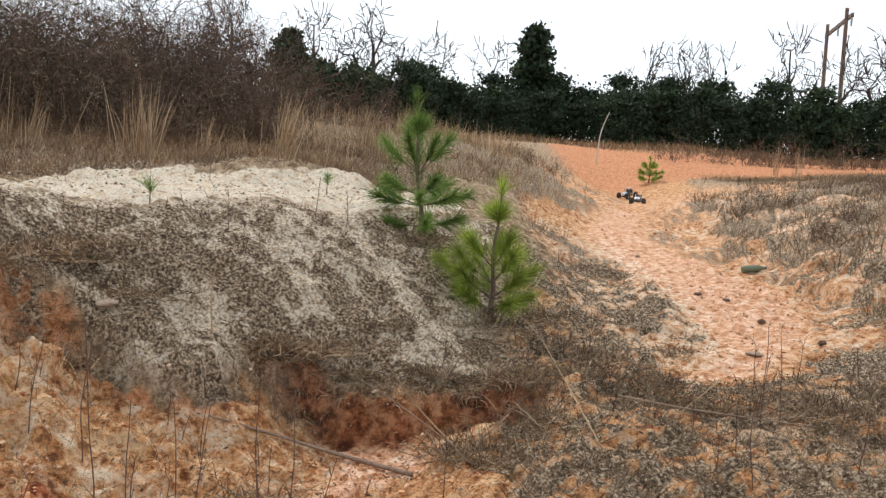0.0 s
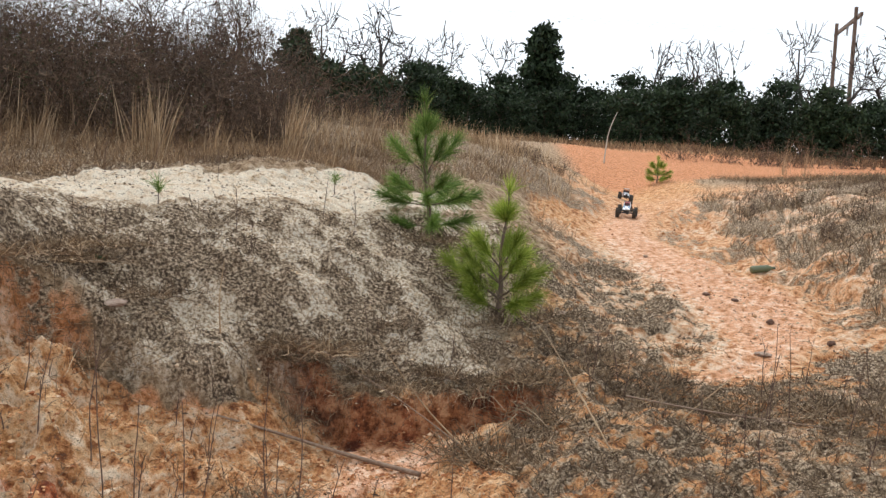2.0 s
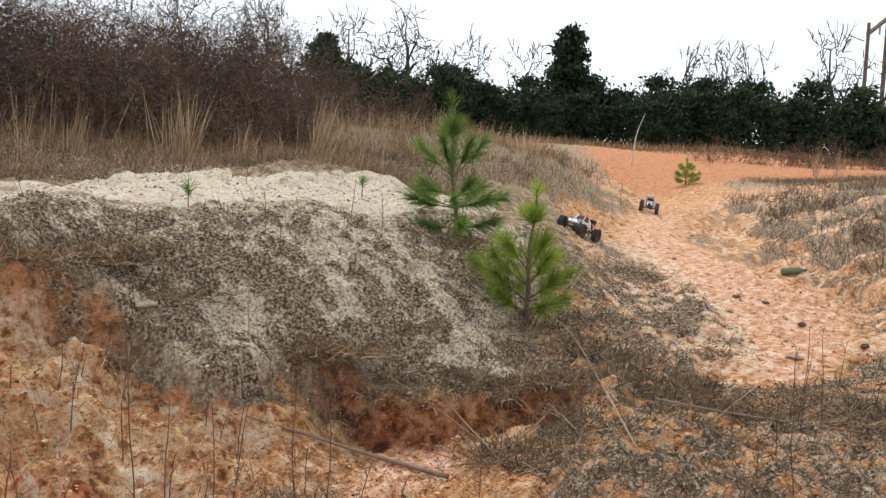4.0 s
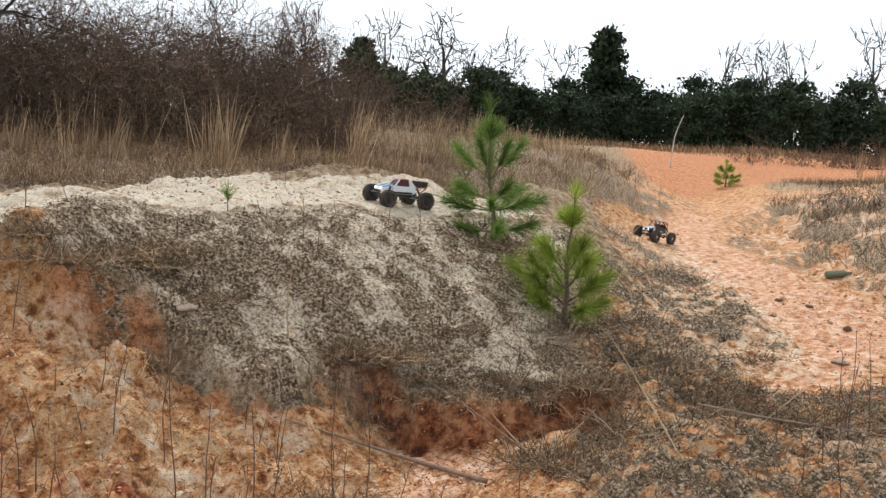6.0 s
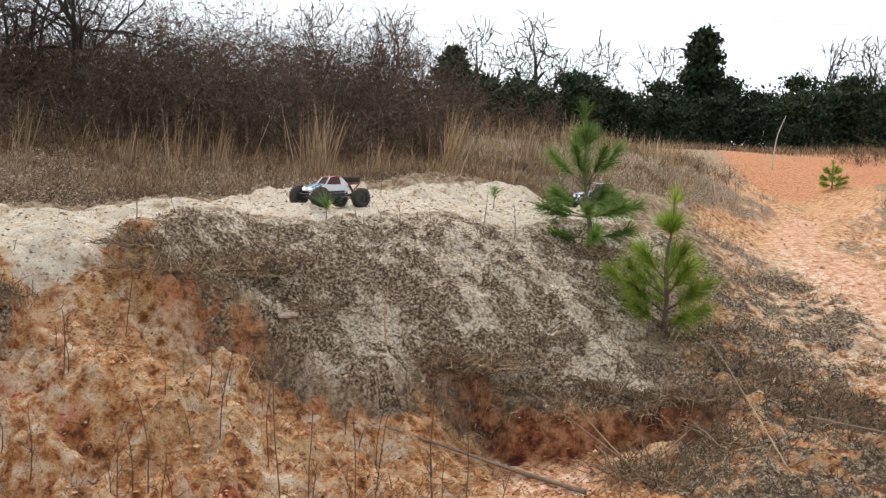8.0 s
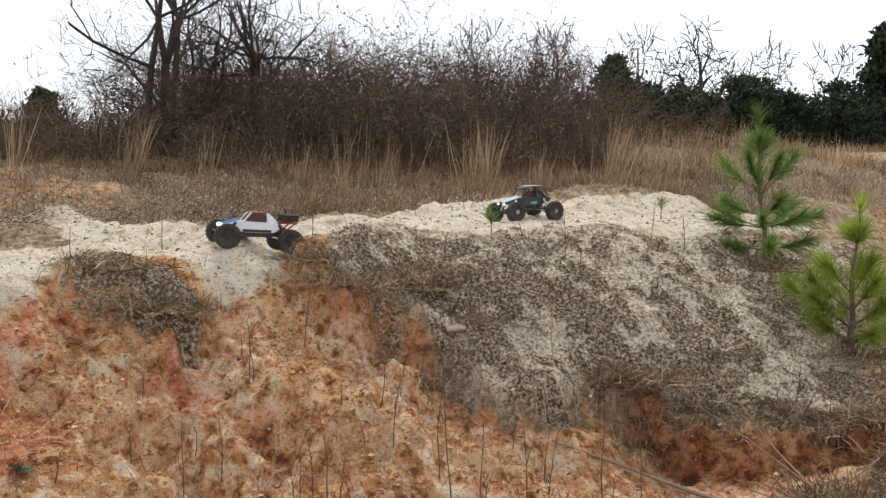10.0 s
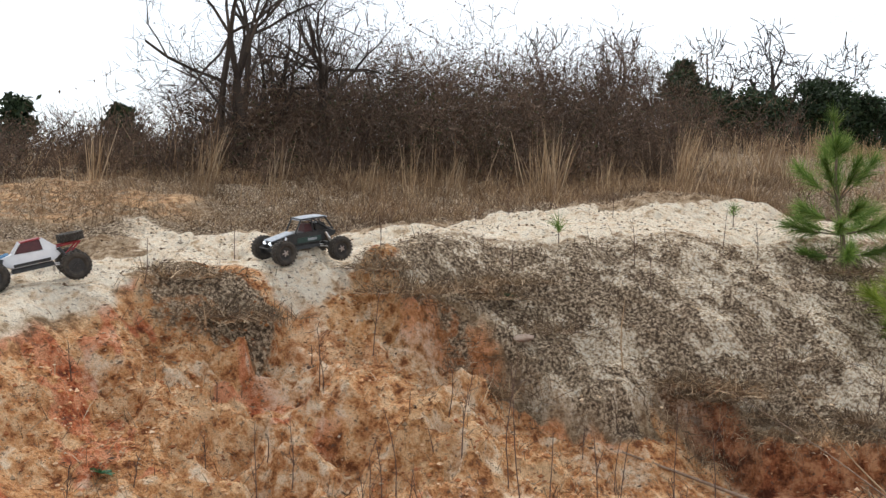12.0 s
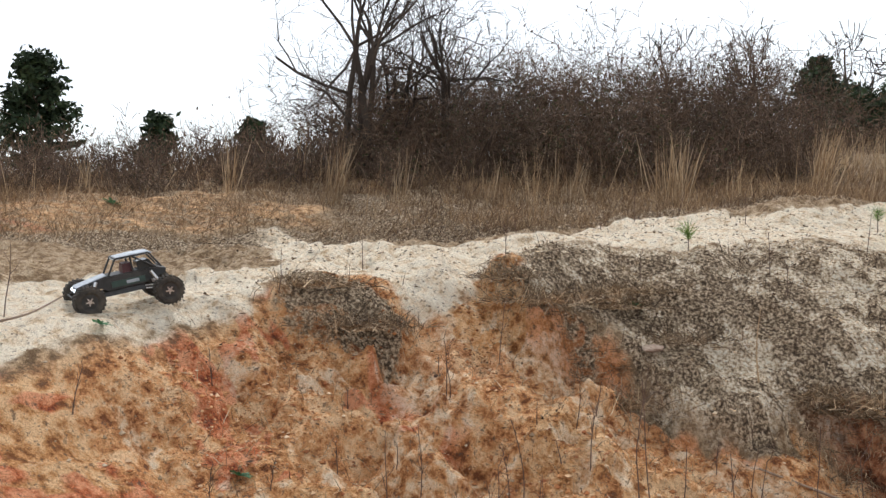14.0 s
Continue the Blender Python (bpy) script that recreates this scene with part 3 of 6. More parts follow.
def soil_kinds(x, y):
    """How sandy, clayey and litter-strewn the ground is, each from 0 to 1."""
    n1, n2, n3 = patchy(x, y, 1.1, 3), patchy(x, y, 3.3, 4), patchy(x, 1.6 * y, 8, 5)
    wob = 0.35 * (n1 - 0.5) + 0.2 * (n2 - 0.5)
    fray = 0.16 * (n2 - 0.5) + 0.12 * (n3 - 0.5)
    r = np.hypot(x, y)
    lain = mats(x, y)
    mound = ease(-0.06, 0.06, within(x, y, MOUND) + fray)
    spur = ease(-0.05, 0.05, within(x, y, SPUR) + 0.6 * fray)
    pale = ease(-0.10, 0.12, within(x, y, PALE) + 0.7 * fray) * (1 - spur)
    bowl = ease(-0.05, 0.05, within(x, y, BOWL) + 0.4 * fray)
    bed = ease(-0.15, 0.15, within(x, y, BED) + fray)
    gl = line_gap(x, y, GULLY_LINE)
    gully = 1 - ease(0.5, 1.8, gl + 2 * wob)
    riv = 1 - ease(0.03, 0.14, line_gap(x, y, RIVULET) + 0.4 * wob)
    clearing = ease(19, 25, y) * ease(0.5, 4, x - 0.05 * y) * (1 - ease(36, 42, y))
    front = (1 - mound) * (1 - ease(4.5, 4.75, y)) * (1 - ease(0.1, 0.5, x + wob)) * ease(-3.5, -2.9, x) * ease(0.5, 1.5, y)
    hump = 1 - ease(0.6, 1.7, line_gap(x, y, [(-7.9, 4.8), (-6.4, 5.7)]) + 2 * wob)
    slope = ease(0.6, 1.1, x) * ease(4.9, 5.6, y) * (1 - ease(17, 22, y))
    terrace = (1 - ease(4.9, 5.4, y - 0.15 * x + wob)) * ease(0.15, 0.5, x) * (1 - mound)
    cliff = broken_face(x, y, fray)
    clay = np.clip(np.maximum.reduce([1.1 * gully, 0.68 * slope, 0.75 * terrace, 0.6 * mound * ease(-0.1, 0.6, x - 0.1 * (y - 5)), 0.85 * cliff, clearing, front, bowl, 0.6 * hump, 0.9 * bed]), 0, 1)
    rbank = ease(2.9, 3.5, x - 0.08 * (y - 6)) * (1 - ease(14, 17, y)) * ease(5.5, 6.5, y)
    tail = 1 - ease(0.05, 0.16, line_gap(x, y, [(-2.50, 3.56), (-2.44, 3.3), (-2.3, 3.0), (-2.1, 2.8)]) + 0.5 * wob)
    flank = slope * (1 - ease(1.7, 2.3, x - 0.02 * y)) * (1 - ease(9.5, 12, y))
    sand = np.clip(np.maximum.reduce([0.35 * tail, 1.1 * pale, 0.22 * bed, 0.42 * rbank, 0.3 * terrace, 0.22 * hump, 0.42 * flank, 0.42 * slope * (1 - bed) * ease(0.48, 0.58, crumbly(0.5 * x, y, 3)), 0.40 * front * ease(0.50, 0.62, crumbly(2 * x, 2 * y, 4))]), 0, 1)
    hump_front = 1 - ease(0.25, 0.8, line_gap(x, y, [(-8.5, 3.6), (-6.6, 4.0), (-5.4, 4.25), (-4.95, 4.6)]) + 1.5 * wob)
    bank = ease(0, 0.8, y - 0.9 * x - 8.9 - 1.1 * ease(-1.0, 0.6, x) + 2 * wob) * (1 - ease(1.3, 2.4, x + wob * 3)) * (1 - ease(30, 40, r))
    bank = np.maximum(bank, ease(36, 42, y))
    bank = np.maximum(bank, ease(0, 1.0, -x - 3.3 - 0.35 * (y - 6)) * ease(5.6, 6.4, y)) * (1 - 0.8 * hump)
    crest = 1 - ease(0.0, 0.5, -within(x, y, PALE))
    inner = ease(0.0, 0.45, within(x, y, MOUND))
    lit = np.maximum.reduce([mound * np.clip(lain * (0.62 + 0.38 * inner) + 0.25 * (1 - inner) * (1 - crest), 0, 1), terrace * np.clip(0.34 + 0.8 * lain, 0, 1), 0.30 * hump_front, 0.5 * hump * lain, 0.95 * spur * np.clip(0.6 + lain, 0, 1), 0.9 * bank,
                             0.9 * rbank * np.clip(0.15 + lain, 0, 1), 0.9 * flank * lain * ease(0.40, 0.55, n1), 0.6 * slope * (1 - bed) * lain * ease(0.5, 0.62, n1),
                             0.8 * ease(0.5, 0.62, patchy(x, y, 0.35, 2)) * ease(11, 14, y) * ease(4.2, 5.4, x) * (1 - ease(20, 24, y))])
    lit = lit * (1 - 0.4 * cliff) * (1 - pale * (1 - 0.55 * bank)) * (1 - 0.85 * riv) * (1 - 0.75 * clearing) * (1 - bed)
    return sand, clay * (1 - 0.3 * lit), np.clip(lit, 0, 1)


def soil_tints(x, y):
    """How red, how ochre and how smooth the clay is, and where bleached dust lies, each from 0 to 1."""
    n1, c = patchy(x, y, 1.3, 6), crumbly(x, y, 1)
    front = (1 - ease(4.4, 4.7, y)) * (1 - ease(0.3, 0.7, x))
    foot = 1 - ease(0.03, 0.24, np.abs(within(x, y, MOUND)))
    low = 1 - ease(2.9, 3.6, y + 0.25 * (x + 2.2))
    red = front * np.clip(0.95 * low * ease(0.46, 0.58, c) + 0.5 * foot * ease(0.45, 0.6, n1), 0, 1) * (1 - ease(-0.1, 0.1, within(x, y, POOL)))
    red = np.maximum(red, 0.52 * ease(18, 22, y) * (1 - ease(36, 42, y)))
    ochre = front * np.clip(0.7 * ease(0.52, 0.66, patchy(x, y, 1.7, 4)) + 0.5 * ease(-0.05, 0.05, within(x, y, BOWL)), 0, 1) * (1 - 0.8 * ease(-1.4, -0.9, x))
    ochre = np.maximum(ochre, 0.75 * (1 - ease(-5.2, -4.6, x)) * (1 - ease(9, 11, y)))
    plain = np.maximum.reduce([ease(-0.15, 0.2, within(x, y, BED)), ease(-0.08, 0.12, within(x, y, POOL)), 0.35 * ease(1.2, 2.2, x) * ease(5, 6, y) * (1 - ease(17, 20, y)), 0.6 * ease(-0.05, 0.08, within(x, y, BOWL))])
    dust = ease(-0.1, 0.1, within(x, y, MOUND)) * 0.95 * (1 - 0.85 * ease(-0.1, 0.6, x - 0.1 * (y - 5))) * (1 - broken_face(x, y, 0.0))
    dust = np.maximum(dust, 0.5 * ease(1.0, 1.6, x) * (1 - ease(4.8, 5.2, y)) * ease(0.42, 0.58, c))
    return red, ochre, plain, dust


def damp_shaded_clay(x, y):
    """Fresh dark red clay where the water has cut the bank, with the overhanging rim's shade painted in."""
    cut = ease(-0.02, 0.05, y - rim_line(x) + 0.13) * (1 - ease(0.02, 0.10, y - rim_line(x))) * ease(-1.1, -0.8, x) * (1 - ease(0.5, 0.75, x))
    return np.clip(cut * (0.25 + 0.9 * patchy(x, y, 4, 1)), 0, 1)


def build_ground():
    xs = graded(-4.6, 3.8, 0.021, -400, 400)
    ys = graded(2.6, 8.6, 0.021, -300, 700)
    gx, gy = np.meshgrid(xs, ys)
    z = height(gx, gy)
    nx, ny = len(xs), len(ys)
    verts = np.stack([gx.ravel(), gy.ravel(), z.ravel()], -1)
    i = np.arange(nx * ny).reshape(ny, nx)
    faces = np.stack([i[:-1, :-1], i[:-1, 1:], i[1:, 1:], i[1:, :-1]], -1).reshape(-1, 4)
    me = bpy.data.meshes.new("ground")
    me.vertices.add(len(verts))
    me.vertices.foreach_set("co", verts.ravel())
    me.loops.add(faces.size)
    me.loops.foreach_set("vertex_index", faces.ravel())
    me.polygons.add(len(faces))
    me.polygons.foreach_set("loop_start", np.arange(0, faces.size, 4))
    me.update(calc_edges=True)
    me.shade_smooth()
    sand, clay, lit = soil_kinds(gx.ravel(), gy.ravel())
    at = me.color_attributes.new("soil", "FLOAT_COLOR", "POINT")
    at.data.foreach_set("color", np.stack([sand, clay, lit, damp_shaded_clay(gx.ravel(), gy.ravel())], -1).ravel().astype(np.float32))
    at = me.color_attributes.new("tint", "FLOAT_COLOR", "POINT")
    at.data.foreach_set("color", np.stack(soil_tints(gx.ravel(), gy.ravel()), -1).ravel().astype(np.float32))
    me.materials.append(M_SOIL)
    return tagged(new("ground", me), "eroded pale sand and orange clay ground with dead litter", "ground", kind="structure")


build_ground()


# ---- builders of twigs, blades and leaves ----
def tubes(segments, sides=3):
    """Tapered rods from rows of x, y, z, x, y, z, thickness at both ends."""
    s = np.asarray(segments, float)
    a, b, ra, rb = s[:, :3], s[:, 3:6], s[:, 6], s[:, 7]
    d = b - a
    d /= np.linalg.norm(d, axis=1)[:, None] + 1e-9
    ref = np.where(np.abs(d[:, 2:3]) > 0.9, [[1.0, 0, 0]], [[0, 0, 1.0]])
    u = np.cross(d, ref)
    u /= np.linalg.norm(u, axis=1)[:, None]
    v = np.cross(d, u)
    ring = []
    for end, r in ((a, ra), (b, rb)):
        for k in range(sides):
            w = 2 * math.pi * k / sides
            ring.append(end + (u * math.cos(w) + v * math.sin(w)) * r[:, None])
    verts = np.stack(ring, 1).reshape(-1, 3)
    base = np.arange(len(s))[:, None] * 2 * sides
    faces = np.concatenate([base + np.array([[k, (k + 1) % sides, sides + (k + 1) % sides, sides + k]]) for k in range(sides)])
    return verts, faces


def pipe(points, radii, sides=6):
    """One closed tapered rod along points."""
    p = np.asarray(points, float)
    d = np.gradient(p, axis=0)
    d /= np.linalg.norm(d, axis=1)[:, None] + 1e-9
    ref = np.array([1.0, 0, 0]) if abs(d[len(d) // 2][2]) > 0.8 else np.array([0, 0, 1.0])
    u = np.cross(d, ref)
    u /= np.linalg.norm(u, axis=1)[:, None] + 1e-9
    w = np.cross(d, u)
    a = 2 * math.pi * np.arange(sides) / sides
    r = np.asarray(radii, float)[:, None, None]
    v = p[:, None] + r * (u[:, None] * np.cos(a)[None, :, None] + w[:, None] * np.sin(a)[None, :, None])
    n = len(p)
    f = [(i * sides + k, i * sides + (k + 1) % sides, (i + 1) * sides + (k + 1) % sides, (i + 1) * sides + k) for i in range(n - 1) for k in range(sides)]
    f += [tuple(range(sides))[::-1], tuple((n - 1) * sides + k for k in range(sides))]
    return v.reshape(-1, 3), f


def ribbons(segments, seed, least=0.0):
    """Flat tapered strips, for the thinnest twigs."""
    s = np.asarray(segments, float)
    a, b, ra, rb = s[:, :3], s[:, 3:6], s[:, 6:7], s[:, 7:8]
    u = np.cross(b - a, np.random.RandomState(seed).normal(size=a.shape))
    u /= np.linalg.norm(u, axis=1)[:, None] + 1e-9
    ra, rb = np.maximum(ra, least), np.maximum(rb, 0.7 * least)
    verts = np.stack([a - u * ra, a + u * ra, b + u * rb, b - u * rb], 1).reshape(-1, 3)
    return verts, np.arange(len(s))[:, None] * 4 + np.array([[0, 1, 2, 3]])


def twigwork(rows, thin, seed):
    """Rods for the thick rows and strips for the thin ones, in one mesh."""
    rows = np.asarray(rows, float)
    v1, f1 = tubes(rows[rows[:, 6] > thin], 4)
    v2, f2 = ribbons(rows[rows[:, 6] <= thin], seed, 0.003)
    return np.concatenate([v1, v2]), f1.tolist() + (f2 + len(v1)).tolist()


def blades(root, way, length, width, droop, rng):
    """Thin bent blades of grass or needles: root and way are rows of three."""
    n = len(root)
    way = way / (np.linalg.norm(way, axis=1)[:, None] + 1e-9)
    side = np.cross(way, rng.normal(size=(n, 3)))
    side /= np.linalg.norm(side, axis=1)[:, None] + 1e-9
    length, width, droop = (np.broadcast_to(np.asarray(q, float), (n,))[:, None] for q in (length, width, droop))
    down = np.array([[0, 0, -1.0]])
    mid = root + way * length * 0.55 + down * droop * length * 0.25
    tip = root + way * length + down * droop * length
    verts = np.stack([root - side * width / 2, root + side * width / 2, mid - side * width * 0.4, mid + side * width * 0.4, tip], 1).reshape(-1, 3)
    b = np.arange(n) * 5
    faces = [(k, k + 1, k + 3, k + 2) for k in b] + [(k + 2, k + 3, k + 4) for k in b]
    return verts, faces


def leaves(centre, size, rng):
    """Small folded leaves at those centres, turned at random."""
    n = len(centre)
    u, w = rng.normal(size=(n, 3)), rng.normal(size=(n, 3))
    u /= np.linalg.norm(u, axis=1)[:, None]
    v = np.cross(u, w)
    v /= np.linalg.norm(v, axis=1)[:, None]
    size = np.broadcast_to(np.asarray(size, float), (n,))[:, None]
    verts = np.stack([centre - u * size, centre - v * size * 0.45, centre + u * size, centre + v * size * 0.45], 1).reshape(-1, 3)
    b = np.arange(n)[:, None] * 4
    return verts, b + np.array([[0, 1, 2, 3]])


def grow(out, p, d, length, r, level, rng, spread=0.6, lift=0.1, forks=3, shorter=0.68, wander=0.15):
    """A branch with its side branches, as rows for tubes()."""
    steps = 3 if level > 0 else 2
    for k in range(steps):
        d = d + rng.normal(size=3) * wander + np.array([0, 0, lift])
        d /= np.linalg.norm(d)
        q = p + d * length / steps
        r2 = r * (0.86 if level > 0 else 0.7)
        out.append((*p, *q, r, r2))
        p, r = q, r2
        if level > 0 and k > 0 or (level > 0 and rng.rand() < 0.4):
            for _ in range(forks if k == steps - 1 else max(1, forks - 2)):
                e = d + rng.normal(size=3) * spread
                grow(out, p, e / np.linalg.norm(e), length * shorter * rng.uniform(0.7, 1.15), r * 0.62, level - 1, rng, spread, lift, forks, shorter, wander)


# ---- far off: wood edge, bare trees, power line ----
def evergreen(name, tall, wide, seed, cone=0.0, count=2400, bottom=0.06, boughs=46):
    rng = np.random.RandomState(seed)
    top = new(name)
    trunk = [(0, 0, -0.3, 0.05 * tall * rng.uniform(-1, 1), 0, tall * 0.8, 0.022 * tall, 0.006 * tall)]
    limbs, c = [], []
    for k in range(boughs):
        h = bottom + (1 - bottom) * rng.rand() ** 0.8
        reach = wide / 2 * (((1 - h) ** 0.8 * cone + (1 - cone) * math.sqrt(max(0.02, 1 - (h * 1.6 - 0.65) ** 2))) * rng.uniform(0.65, 1.1))
        w = rng.uniform(0, 2 * math.pi)
        end = np.array([reach * math.cos(w), reach * math.sin(w), tall * h + reach * 0.15])
        limbs.append((0, 0, tall * h * 0.9, *end, 0.006 * tall, 0.002 * tall))
        m = count // boughs
        s = rng.rand(m)[:, None] ** 0.6
        blob = end * s + np.array([0, 0, tall * h * 0.93]) * (1 - s)
        c.append(blob + rng.normal(size=(m, 3)) * np.array([0.10, 0.10, 0.06]) * wide * rng.uniform(0.5, 1.0) * (1.0 if boughs < 60 else 0.55))
    v, f = tubes(trunk + limbs, 5)
    from_arrays("trunk", v, f, M_BARK, top)
    v, f = leaves(np.concatenate(c), 0.027 * (wide + 1.5) * rng.uniform(0.6, 1.4, size=(count // boughs) * boughs), rng)
    from_arrays("crown", v, f, M_EVERGREEN, top)
    return top


def bare_tree(name, tall, seed, forks=3, level=4, spread=0.85, lift=0.05):
    rng = np.random.RandomState(seed)
    out = []
    grow(out, np.array([0, 0, -0.2]), np.array([0.05 * rng.normal(), 0.05 * rng.normal(), 1.0]), tall * 0.36, tall * 0.042, level, rng, spread, lift, forks, 0.70, 0.24)
    v, f = tubes(out, 3)
    v[:, 2] *= tall / v[:, 2].max()
    top = new(name)
    thick = [s for s in out if s[6] > tall * 0.007]
    thin = [s for s in out if s[6] <= tall * 0.007]
    k = tall / max(s[5] for s in out)
    for nm, part_rows in (("trunk", thick), ("crown", thin)):
        rows = np.array(part_rows)
        rows[:, [2, 5]] *= k
        v, f = tubes(rows, 5) if nm == "trunk" else ribbons(rows, seed, 0.034)
        from_arrays(nm, v, f, M_BARE, top)
    return top


def at(azimuth, away):
    """A spot on the ground, by its bearing in degrees right of north and its distance from the middle of the plan."""
    return away * math.sin(radians(azimuth)), away * math.cos(radians(azimuth))


def stand(ob, azimuth, away, turn=0.0, size=1.0, sink=0.0):
    x, y = at(azimuth, away)
    ob.matrix_basis = pose(x, y, ground(x, y) - sink, 0, 0, turn)
    ob.scale = (size, size, size)
    return ob


def another(ob, azimuth, away, turn, size, sink=0.0):
    c = copy_thing(ob, Matrix())
    return stand(c, azimuth, away, turn, size, sink)


rng = np.random.RandomState(5)
thicket = [evergreen("evergreen_tree", 5.0, 4.4, s, 0.3, 3200, 0.0) for s in (11, 12, 13)]
for t in thicket:
    tagged(t, "dark green evergreen tree in the dense wood edge", "tree", "wood edge evergreens")
k = 0
for az in np.arange(-9, 46, 1.45):
    for row in range(2):
        away = 47 + 6 * row + rng.uniform(-1.5, 1.5)
        size = rng.uniform(0.55, 0.82) * (0.92 if row == 0 else 1.12)
        if k < 3:
            stand(thicket[k], az, away, 0, size)
        else:
            another(thicket[k % 3], az + rng.uniform(-0.6, 0.6), away, rng.uniform(0, 360), size)
        k += 1
stand(tagged(evergreen("cedar_tree", 7.2, 5.8, 21, 1.0, 8000, 0.04, 110), "tall dark conical cedar rising above the wood edge", "tree"), 5.3, 52)
stand(tagged(evergreen("cedar_tree", 4.3, 3.4, 22, 0.7, 5500, 0.03, 90), "dark conical cedar beside bare trees", "tree"), -10.5, 40)
stand(tagged(evergreen("pine_tree", 5.4, 4.0, 23, 0.5, 6500, 0.1, 80), "tall dark pine standing behind the brown scrub", "tree"), -58.3, 40)
BARE = [bare_tree("bare_tree", 10.0, s, lv, 4) for s, lv in ((31, 3), (32, 3), (33, 3))]
spots = [(-12.9, 50, 6.2), (-8.1, 54, 7.3), (-5.7, 52, 7.6), (-1.4, 58, 7.2), (2.0, 57, 6.6), (-3.4, 60, 6.2), (11.7, 56, 6.2), (14.7, 56, 6.5), (16.3, 60, 6.2), (18.1, 55, 6.3),
         (21.7, 62, 8.6), (25.8, 60, 8.4), (23.6, 66, 8.2), (-15, 46, 6.4), (19.8, 62, 6.0), (28.6, 60, 8.2), (-18.5, 48, 6.8), (13.2, 62, 5.6)]
for i, (az, away, tall) in enumerate(spots):
    b = BARE[i] if i < 3 else copy_thing(BARE[i % 3], Matrix())
    tagged(b, "leafless grey hardwood tree behind the evergreens", "tree", "bare trees")
    stand(b, az, away, (i * 77) % 360, tall / 8.8)


def power_pole():
    top = new("power_pole")
    for x in (-4.0, 4.0):
        v, f = tubes([(x, 0, -0.5, x, 0, 16.5, 0.24, 0.17)], 8)
        from_arrays("post", v, f, M_POLE, top)
    bm = bmesh.new()
    bmesh.ops.create_cube(bm, size=1, matrix=Matrix.Translation((0, 0.2, 15.6)) @ Matrix.Diagonal((11.0, 0.22, 0.34, 1)))
    bmesh.ops.bevel(bm, geom=bm.edges[:], offset=0.02)
    part("crossarm", bm, M_POLE, top)
    for x in (-5.2, 0, 5.2):
        v, f = tubes([(x, 0.2, 15.4, x, 0.2, 14.6, 0.10, 0.08)], 6)
        from_arrays("insulator", v, f, M_WIRE, top)
    return top


stand(tagged(power_pole(), "weathered wooden H-frame power pole with crossarm", "power pole"), 23.2, 95, -101.5)


# ---- the two toy crawlers ----
def box(bm, x0, x1, y0, y1, z0, z1, taper=0.0):
    """A box whose top is drawn in by taper."""
    vs = []
    for z, k in ((z0, 0), (z1, taper)):
        vs += [bm.verts.new(p) for p in ((x0 + k, y0 + k, z), (x1 - k, y0 + k, z), (x1 - k, y1 - k, z), (x0 + k, y1 - k, z))]
    for q in ((3, 2, 1, 0), (4, 5, 6, 7), (0, 1, 5, 4), (1, 2, 6, 5), (2, 3, 7, 6), (3, 0, 4, 7)):
        bm.faces.new([vs[i] for i in q])


def hull(bm, outline, half_low, half_high, z_low, z_high):
    """A shell with the side outline (x, z), narrower towards its top."""
    rings = []
    for sgn in (-1, 1):
        rings.append([bm.verts.new((x, sgn * (half_low + (half_high - half_low) * (z - z_low) / (z_high - z_low)), z)) for x, z in outline])
    n = len(outline)
    bm.faces.new(rings[0])
    bm.faces.new(rings[1][::-1])
    for i in range(n):
        bm.faces.new((rings[0][i], rings[1][i], rings[1][(i + 1) % n], rings[0][(i + 1) % n]))
    bmesh.ops.recalc_face_normals(bm, faces=bm.faces[:])
    bmesh.ops.bevel(bm, geom=bm.edges[:], offset=0.004, segments=2, affect="EDGES")


def rods(name, rows, thick, material, parent, label=""):
    v, f = tubes([(*a, *b, thick, thick) for a, b in rows], 6)
    ob = from_arrays(name, v, f, material, parent, True)
    if label:
        ob["label"] = label
    return ob


def tyre_mesh(radius=0.070, half=0.029):
    bm = bmesh.new()
    prof = [(-half * 0.75, radius * 0.52), (-half, radius * 0.66), (-half * 1.02, radius * 0.86), (-half * 0.8, radius * 0.96), (0, radius * 0.985), (half * 0.8, radius * 0.96),
            (half * 1.02, radius * 0.86), (half, radius * 0.66), (half * 0.75, radius * 0.52)]
    n = 28
    rings = [[bm.verts.new((r * math.cos(2 * math.pi * k / n), y, r * math.sin(2 * math.pi * k / n))) for y, r in prof] for k in range(n)]
    for k in range(n):
        for j in range(len(prof) - 1):
            bm.faces.new((rings[k][j], rings[k][j + 1], rings[(k + 1) % n][j + 1], rings[(k + 1) % n][j]))
        bm.faces.new((rings[k][-1], rings[k][0], rings[(k + 1) % n][0], rings[(k + 1) % n][-1]))
    for k in range(22):
        for sgn in (-1, 1):
            w = 2 * math.pi * (k + 0.25 * sgn) / 22
            m = Matrix.Rotation(-w, 4, "Y") @ Matrix.Translation((radius * 0.985, sgn * half * 0.55, 0)) @ Matrix.Rotation(0.35 * sgn, 4, "X") @ Matrix.Diagonal((0.008, half * 0.85, 0.0075, 1))
            bmesh.ops.create_cube(bm, size=1, matrix=m)
    bmesh.ops.recalc_face_normals(bm, faces=bm.faces[:])
    return bm


